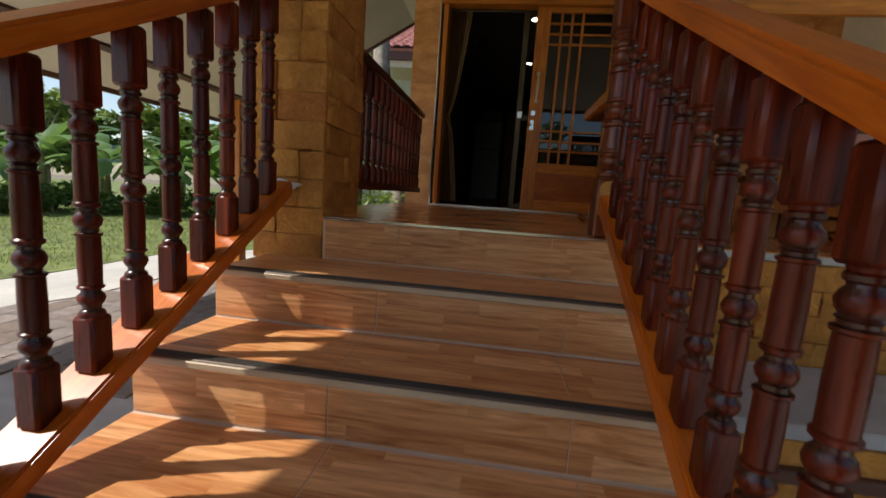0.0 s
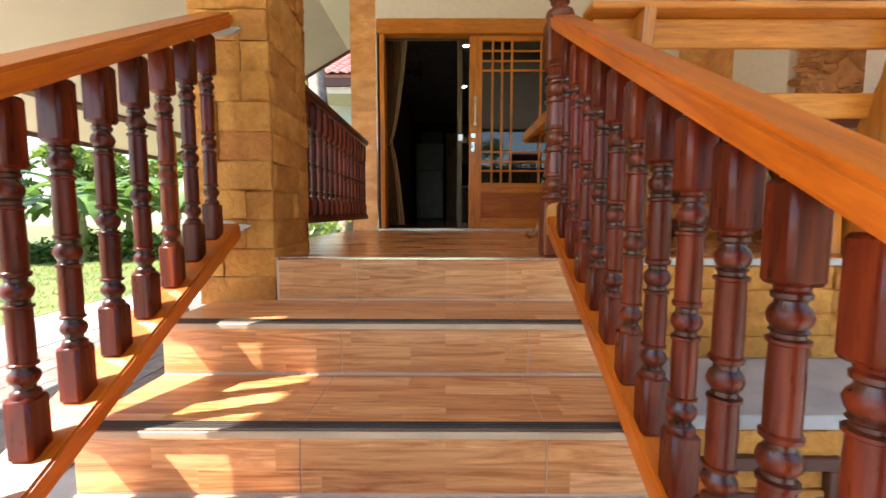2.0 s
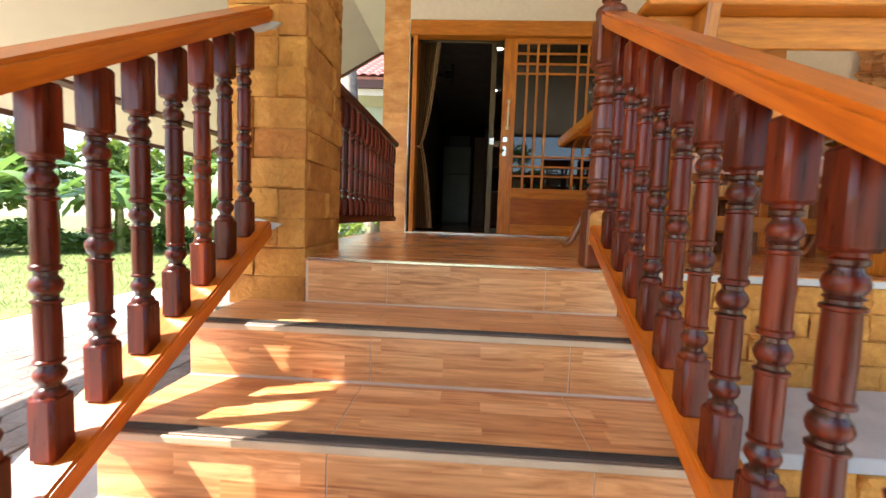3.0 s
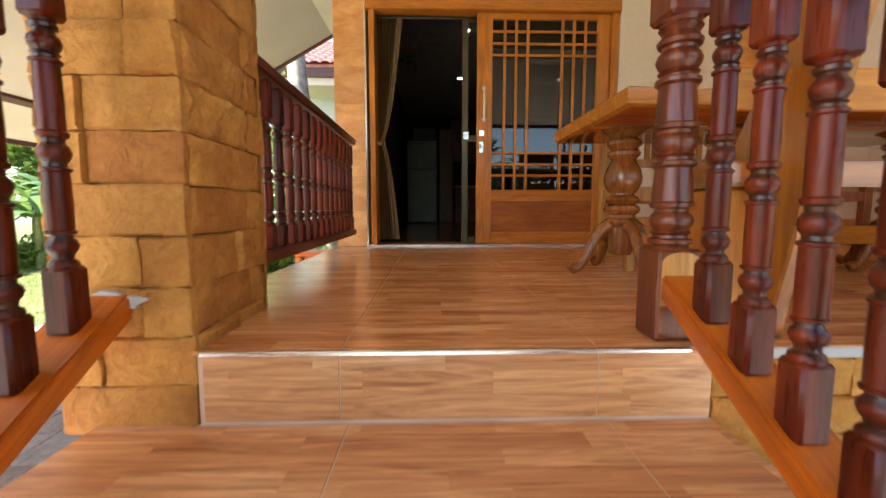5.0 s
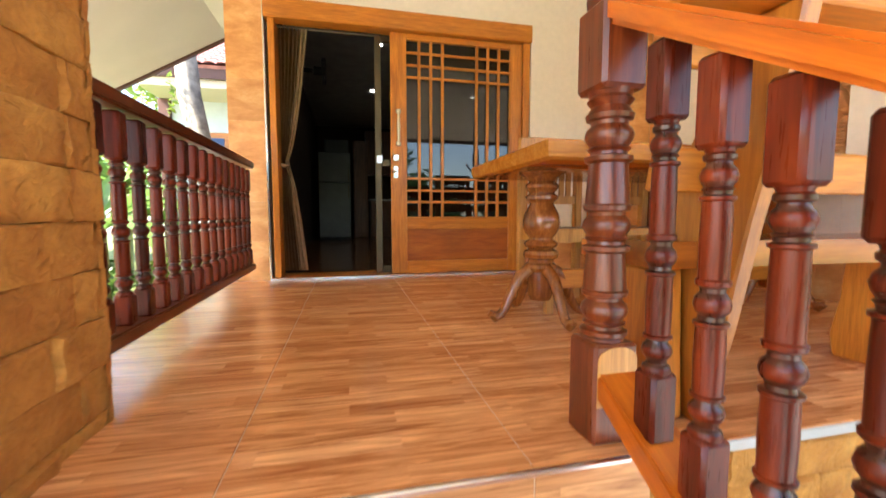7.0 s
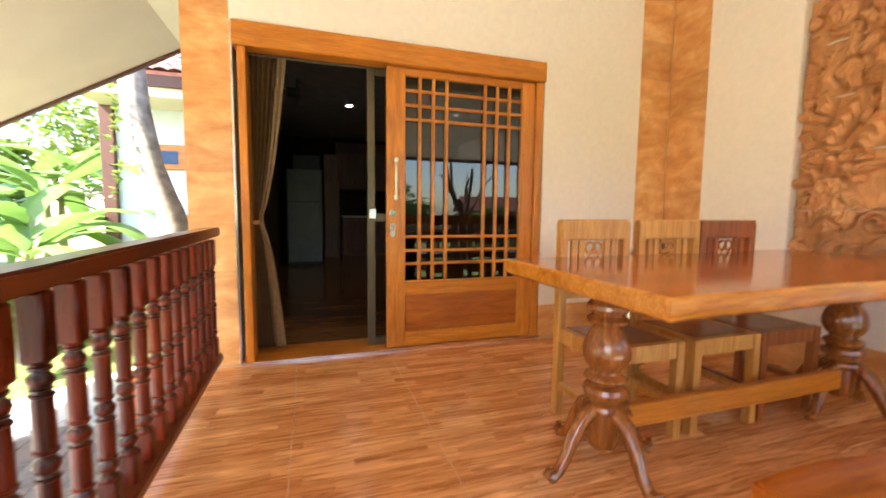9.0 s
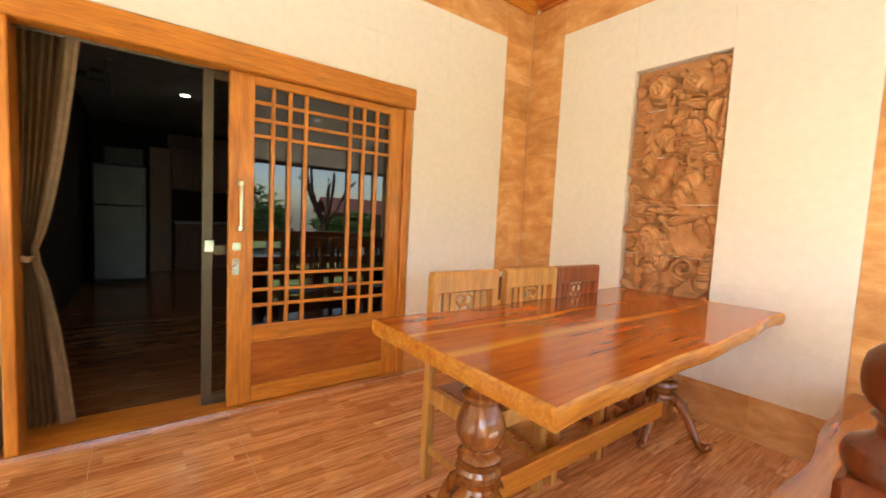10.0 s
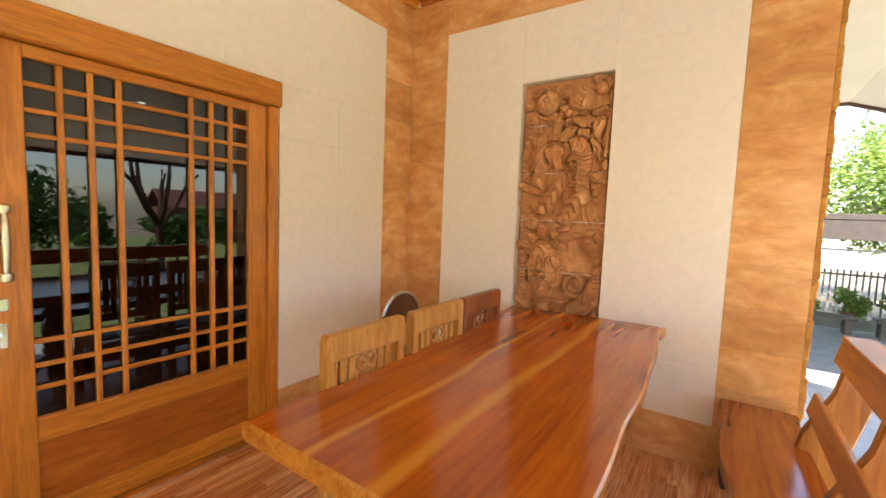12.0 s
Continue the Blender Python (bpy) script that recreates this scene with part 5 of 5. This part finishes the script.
part("roof", cpb, M_CORR, cp, "grey-brown corrugated roof sheet")
part("edge_beam", B(-1.04, -1.001, -6.5, 3.4, 2.60, 2.68, 0.005), M_CORR, cp, "dark metal edge")
part("fascia", B(-1.03, -1.002, -6.5, 3.4, 2.33, 2.599, 0.004), M_CORR, cp, "dark brown corrugated fascia")
for k in range(8):
    part("purlin", B(-0.85 + 0.8 * k, -0.79 + 0.8 * k, -6.45, 3.35, 2.53, 2.588), M_BLACK, cp)
for k in range(2):
    part("tie_bar", B(-0.95, -0.92, -6.45, 3.35, 2.18 + 0.2 * k, 2.205 + 0.2 * k), M_BLACK, cp)
for y in (-3.6, -0.46, 2.7):
    part("post", B(-0.9, -0.84, y - 0.03, y + 0.03, -0.01, 2.529), M_BLACK, cp)
for k in range(3):
    ow = thing("garden_bench", "low brown-grey stone garden bench in the yard", "bench", (13.4, 1.5 - 1.5 * k, GROUND), group="garden benches")
    part("seat", B(-0.22, 0.22, -0.6, 0.6, 0.36, 0.43, 0.015), M_SLATE, ow)
    for sy in (-0.45, 0.45):
        part("leg", B(-0.18, 0.18, sy - 0.07, sy + 0.07, -0.01, 0.359, 0.01), M_SLATE, ow)
fe = thing("fence", "weathered grey-brown slatted fence in the sun", "fence", (16.4, 0, GROUND))
part("rail", B(-0.03, 0.03, -7, 6, 0.35, 0.43), M_FENCE, fe)
part("rail", B(-0.03, 0.03, -7, 6, 1.15, 1.21), M_FENCE, fe)
for k in range(90):
    part("slat", B(-0.055, -0.031, -7 + 0.14 * k, -6.955 + 0.14 * k, 0.05, 1.32), M_FENCE, fe)
for x, y in ((4.6, 0.6), (5.4, 0.2), (4.1, 0.0), (14.6, 1.4), (14.9, 0.2), (15.2, -0.8), (14.4, 2.4), (15.0, -1.8)):
    t = thing("shrub", "bright green potted shrub in the yard", "shrub", (x, y, GROUND), group="shrubs")
    vs, fs = [], []
    for k in range(4):
        leaf_cloud(vs, fs, (rn.uniform(-0.25, 0.25), rn.uniform(-0.25, 0.25), rn.uniform(0.25, 0.7)), (0.28, 0.28, 0.25), 200, 0.07, rn)
    leafy("foliage", vs, fs, M_LEAFY, t)
    part("pot", lathe(bmesh.new(), [(0.12, -0.01), (0.17, 0.22), (0.18, 0.25), (0.15, 0.25)], 14), M_MIDCH, t, "brown pot")


# ---- tiles, stones and pavers ----
def chip(w, d, t, bev):
    """A flat tile, centred, its top at zero."""
    return box(bmesh.new(), -w / 2, w / 2, -d / 2, d / 2, -t, 0, bev)


floor = struct("floor", B(SIDE_L + 0.02, WALL_X + 0.01, EDGE + 0.02, WALL_Y + 0.01, -0.0118, -0.002), M_GROUTF, "glossy parquet-look tiled porch floor", "floor")
meshes = {}
def piece(kind, dims, mat, parent, m, bev=0.0015):
    key = (kind, tuple(round(a, 4) for a in dims), mat.name)
    if key not in meshes:
        meshes[key] = mesh_of(kind, chip(*dims, bev), mat)
    o = new(kind, meshes[key])
    o.parent = parent
    o.matrix_basis = m
    return o


xs = [SIDE_L, -0.965, -0.36, 0.252, 0.86, 1.468, 2.076, 2.684, WALL_X]
ys = [EDGE + 0.003, 2.085, 2.685, 3.285, 3.885, WALL_Y - 0.037]
for xa, xb in zip(xs, xs[1:]):
    for ya, yb in zip(ys, ys[1:]):
        piece("tile", (xb - xa - 0.002, yb - ya - 0.002, 0.011), M_TILE, floor, Matrix.Translation(((xa + xb) / 2, (ya + yb) / 2, 0)))
stairs = tagged(new("stairs"), "wood-look tiled steps with black anti-slip nosings", "stairs", kind="structure")
sx = [STAIR_L, -0.362, 0.252, STAIR_R]
for k in range(0, 6):
    yf = EDGE - k * GO          # front of this level
    z = -k * RISE
    off = 0.0 if k % 2 == 0 else 0.02
    cuts = [STAIR_L] + [a + off for a in sx[1:3]] + [STAIR_R]
    if k == 0:
        cuts = [-0.68] + cuts[1:]
    for xa, xb in zip(cuts, cuts[1:]):
        if k:
            piece("tread_tile", (xb - xa - 0.003, GO - 0.044, 0.011), M_STEP, stairs, Matrix.Translation(((xa + xb) / 2, yf + 0.035 + (GO - 0.044) / 2, z)))
        piece("riser_tile", (xb - xa - 0.003, RISE - 0.016, 0.011), M_STEP, stairs, Matrix.Translation(((xa + xb) / 2, yf + 0.001, z - RISE / 2 - 0.003)) @ Matrix.Rotation(radians(90), 4, "X"))
    if k:
        part("nosing", B(STAIR_L, STAIR_R, yf - 0.006, yf + 0.033, z - 0.006, z + 0.0005, 0.002), M_NOSEB, stairs, "black rubber anti-slip nosing")
        for j in range(4):
            part("ridge", B(STAIR_L + 0.01, STAIR_R - 0.01, yf + 0.001 + 0.0085 * j, yf + 0.0045 + 0.0085 * j, z + 0.0007, z + 0.003), M_NOSE, stairs)
        part("edge_strip", B(STAIR_L, STAIR_R, yf - 0.013, yf - 0.0062, z - 0.022, z - 0.0035, 0.002), M_EDGE, stairs, "beige edge strip")
    else:
        part("edge_strip", B(-0.68, STAIR_R - 0.06, yf - 0.012, yf + 0.002, z - 0.011, z + 0.002, 0.003), M_ALU, stairs, "bright aluminium edge strip")

# clay and cream wall tiles
def wall_tiles(parent, mat, plane, at, u0, u1, z0, z1, h, w=None, kind="tile"):
    gap = 0.0004 if mat is M_CREAM else 0.0005
    nz = max(1, round((z1 - z0) / h))
    nu = 1 if not w else max(1, round((u1 - u0) / w))
    hz, hu = (z1 - z0) / nz, (u1 - u0) / nu
    for j in range(nz):
        for i in range(nu):
            u, z = u0 + hu * (i + 0.5), z0 + hz * (j + 0.5)
            if plane == "y":
                m = Matrix.Translation((u, at, z)) @ Matrix.Rotation(radians(90), 4, "X")
            else:
                m = Matrix.Translation((at, u, z)) @ Matrix.Rotation(radians(-90), 4, "Z") @ Matrix.Rotation(radians(90), 4, "X")
            piece(kind, (hu - gap, hz - gap, 0.011), mat, parent, m, 0.0005 if mat is M_CREAM else 0.001)


wall_tiles(wall_door, M_CLAY, "y", WALL_Y, SIDE_L, -0.713, 0.0, 3.08, 0.3)
wall_tiles(wall_door, M_CLAY, "y", WALL_Y, 2.398, WALL_X - 0.001, 0.26, 3.08, 0.3)
wall_tiles(wall_door, M_CLAY, "y", WALL_Y, 1.48, WALL_X - 0.001, 0.0, 0.26, 0.26, 0.4)
wall_tiles(wall_door, M_CLAY, "y", WALL_Y, -0.712, 2.397, 2.80, 3.08, 0.28, 0.6)
wall_tiles(wall_door, M_CREAM, "y", WALL_Y, 1.48, 2.397, 0.26, 2.147, 0.315, 0.46)
wall_tiles(wall_door, M_CREAM, "y", WALL_Y, -0.712, 2.397, 2.147, 2.80, 0.32, 0.62)
wall_tiles(wall_right, M_CLAY, "x", WALL_X, 3.998, WALL_Y - 0.001, 0.26, 3.08, 0.3)
wall_tiles(wall_right, M_CLAY, "x", WALL_X, 1.724, 2.078, 0.26, 3.08, 0.235)
wall_tiles(wall_right, M_CLAY, "x", WALL_X, 1.724, WALL_Y - 0.001, 0.0, 0.26, 0.26, 0.38)
wall_tiles(wall_right, M_CLAY, "x", WALL_X, 2.079, 3.997, 2.80, 3.08, 0.28, 0.6)
wall_tiles(wall_right, M_CREAM, "x", WALL_X, 2.079, RY0 - 0.001, 0.26, 2.80, 0.32)
wall_tiles(wall_right, M_CREAM, "x", WALL_X, RY1 + 0.001, 3.997, 0.26, 2.80, 0.32)
wall_tiles(wall_right, M_CREAM, "x", WALL_X, RY0, RY1, 0.26, RZ0 - 0.001, 0.22)
wall_tiles(wall_right, M_CREAM, "x", WALL_X, RY0, RY1, RZ1 + 0.001, 2.80, 0.23)
# side of the house left of the door
wall_tiles(wall_door, M_CLAY, "x", SIDE_L + 0.001, WALL_Y + 0.001, WALL_Y + 0.2, 0.0, 3.08, 0.3)


def rough_stone(w, h, t, rn):
    """A hand-split stone: a slab whose face bulges unevenly; its back lies at zero depth, its face towards -y."""
    bm = bmesh.new()
    nx, nz = 7, 5
    us = (0.0, 0.03, 0.2, 0.42, 0.66, 0.83, 0.97, 1.0)
    vs_ = (0.0, 0.06, 0.33, 0.64, 0.94, 1.0)
    g = []
    tilt_u, tilt_v = rn.uniform(-0.010, 0.010), rn.uniform(-0.006, 0.006)
    for j in range(nz + 1):
        row = []
        for i in range(nx + 1):
            u, v = us[i], vs_[j]
            rim = i in (0, nx) or j in (0, nz)
            d = t * (0.90 if rim else 1.0) + (rn.uniform(-0.004, 0.003) if rim else rn.uniform(-0.005, 0.007) + tilt_u * (u - 0.5) + tilt_v * (v - 0.5))
            row.append(bm.verts.new((-w / 2 + w * u + (0 if 0 < i < nx else rn.uniform(-0.002, 0.002)), -d, -h / 2 + h * v + (0 if 0 < j < nz else rn.uniform(-0.002, 0.002)))))
        g.append(row)
    for j in range(nz):
        for i in range(nx):
            bm.faces.new((g[j][i], g[j][i + 1], g[j + 1][i + 1], g[j + 1][i]))
    ring = g[0] + [r[-1] for r in g[1:]] + list(reversed(g[-1][:-1])) + [r[0] for r in reversed(g[1:-1])]
    base = [bm.verts.new((v.co.x, 0, v.co.z)) for v in ring]
    k = len(ring)
    for i in range(k):
        bm.faces.new((ring[i], base[i], base[(i + 1) % k], ring[(i + 1) % k]))
    bmesh.ops.recalc_face_normals(bm, faces=bm.faces)
    return bm


STONES = {}
def stones(parent, face, at, u0, u1, z0, z1, h, wmin, wmax, rn, t=0.022):
    """Courses of stones over a rectangle of a wall; face is the outward direction."""
    turn = {"-y": 0, "+x": 90, "+y": 180, "-x": -90}[face]
    nz = max(1, round((z1 - z0) / h))
    hz = (z1 - z0) / nz
    for j in range(nz):
        u = u0
        while u < u1 - 0.01:
            w = rn.choice((wmin, (wmin + wmax) / 2, wmax, wmax))
            if u1 - (u + w) < wmin * 0.6:
                w = u1 - u
            w = min(w, u1 - u)
            key = (round(w, 2), round(hz, 3), rn.randrange(3))
            if key not in STONES:
                STONES[key] = mesh_of("stone", rough_stone(key[0], hz, t, random.Random(hash(key[0]) % 97 + key[2])), M_STONE, True)
            o = new("stone", STONES[key])
            o.parent = parent
            c, z = u + w / 2, z0 + hz * (j + 0.5)
            p = (c, at, z) if face in ("-y", "+y") else (at, c, z)
            o.matrix_basis = Matrix.Translation(p) @ Matrix.Rotation(radians(turn), 4, "Z") @ Matrix.Diagonal(((w - 0.002) / key[0], rn.uniform(0.8, 1.35), (hz - 0.002) / hz, 1))
            u += w


rs = random.Random(5)
stones(column, "-y", 1.655, -1.002, -0.692, -RISE - 0.02, SOFFIT, 0.114, 0.10, 0.30, rs)
stones(column, "+x", -0.717, 1.656, 2.06, -RISE - 0.02, SOFFIT, 0.114, 0.13, 0.30, rs)
stones(column, "-x", -0.98, 1.656, 2.06, -RISE - 0.02, SOFFIT, 0.097, 0.12, 0.25, rs)
stones(column, "+y", 2.045, -1.002, -0.692, -RISE - 0.02, SOFFIT, 0.097, 0.09, 0.19, rs)
stones(wall_front, "-y", EDGE + 0.025, STAIR_R + 0.002, 3.1, -0.42, -0.03, 0.097, 0.14, 0.28, rs)
stones(wall_low, "-y", 1.19, STAIR_R + 0.002, 3.6, -1.05, -0.466, 0.09, 0.14, 0.28, rs)
stones(column_r, "-y", 1.722, WALL_X + 0.003, 3.1, -0.3, SOFFIT, 0.105, 0.1, 0.2, rs)
part("coping", B(STAIR_R + 0.002, 3.1, EDGE - 0.002, EDGE + 0.2, -0.03, -0.004, 0.003), M_CONC, wall_front, "pale coping strip")
for zc, s in ((0.12, 0.42), (0.88, 0.38)):
    pm = bmesh.new()
    pts = [(-0.86 + s * (0.16 * math.cos(a) * (1 + 0.25 * math.sin(5 * a))), zc + 0.055 * s * math.sin(a) * (1 + 0.3 * math.cos(3 * a))) for a in [2 * math.pi * k / 22 for k in range(22)]]
    prism(pm, pts, "y", 1.622, 1.642)
    part("cement_smear", pm, M_CONC, column, "pale cement smear")
vent = thing("wall_vent", "brown framed vent in the sandstone wall", "vent")
for a in ((0.74, 1.19, -0.59, -0.55), (0.74, 1.19, -0.83, -0.79)):
    part("frame", B(a[0], a[1], 1.145, 1.189, a[2], a[3], 0.003), M_BROWN, vent)
for x in (0.74, 1.15):
    part("frame", B(x, x + 0.04, 1.145, 1.189, -0.7895, -0.5905, 0.003), M_BROWN, vent)
part("slat", B(0.781, 1.149, 1.16, 1.189, -0.71, -0.67, 0.002), M_BROWN, vent)
paving = struct("pavement", prism(bmesh.new(), [(-0.93, -4), (-0.93, 7.6), (-3.7, 5.3), (-3.7, 3.3), (-4.3, 1.6), (-5.6, -0.8), (-7.2, -4)], "z", GROUND - 0.03, GROUND + 0.002), M_GREYC, "grey paving stones laid beside the porch", "pavement")
for i in range(14):
    for j in range(20):
        x, y = -1.08 - 0.21 * i, 1.9 + 0.21 * j + (0.105 if i % 2 else 0)
        if x < lawn_edge(y) + 1.25:
            continue
        piece("paver", (0.205, 0.205, 0.04), M_PAVE, paving, Matrix.Translation((x, y, GROUND + 0.016 + rs.uniform(-0.002, 0.002))), 0.003)
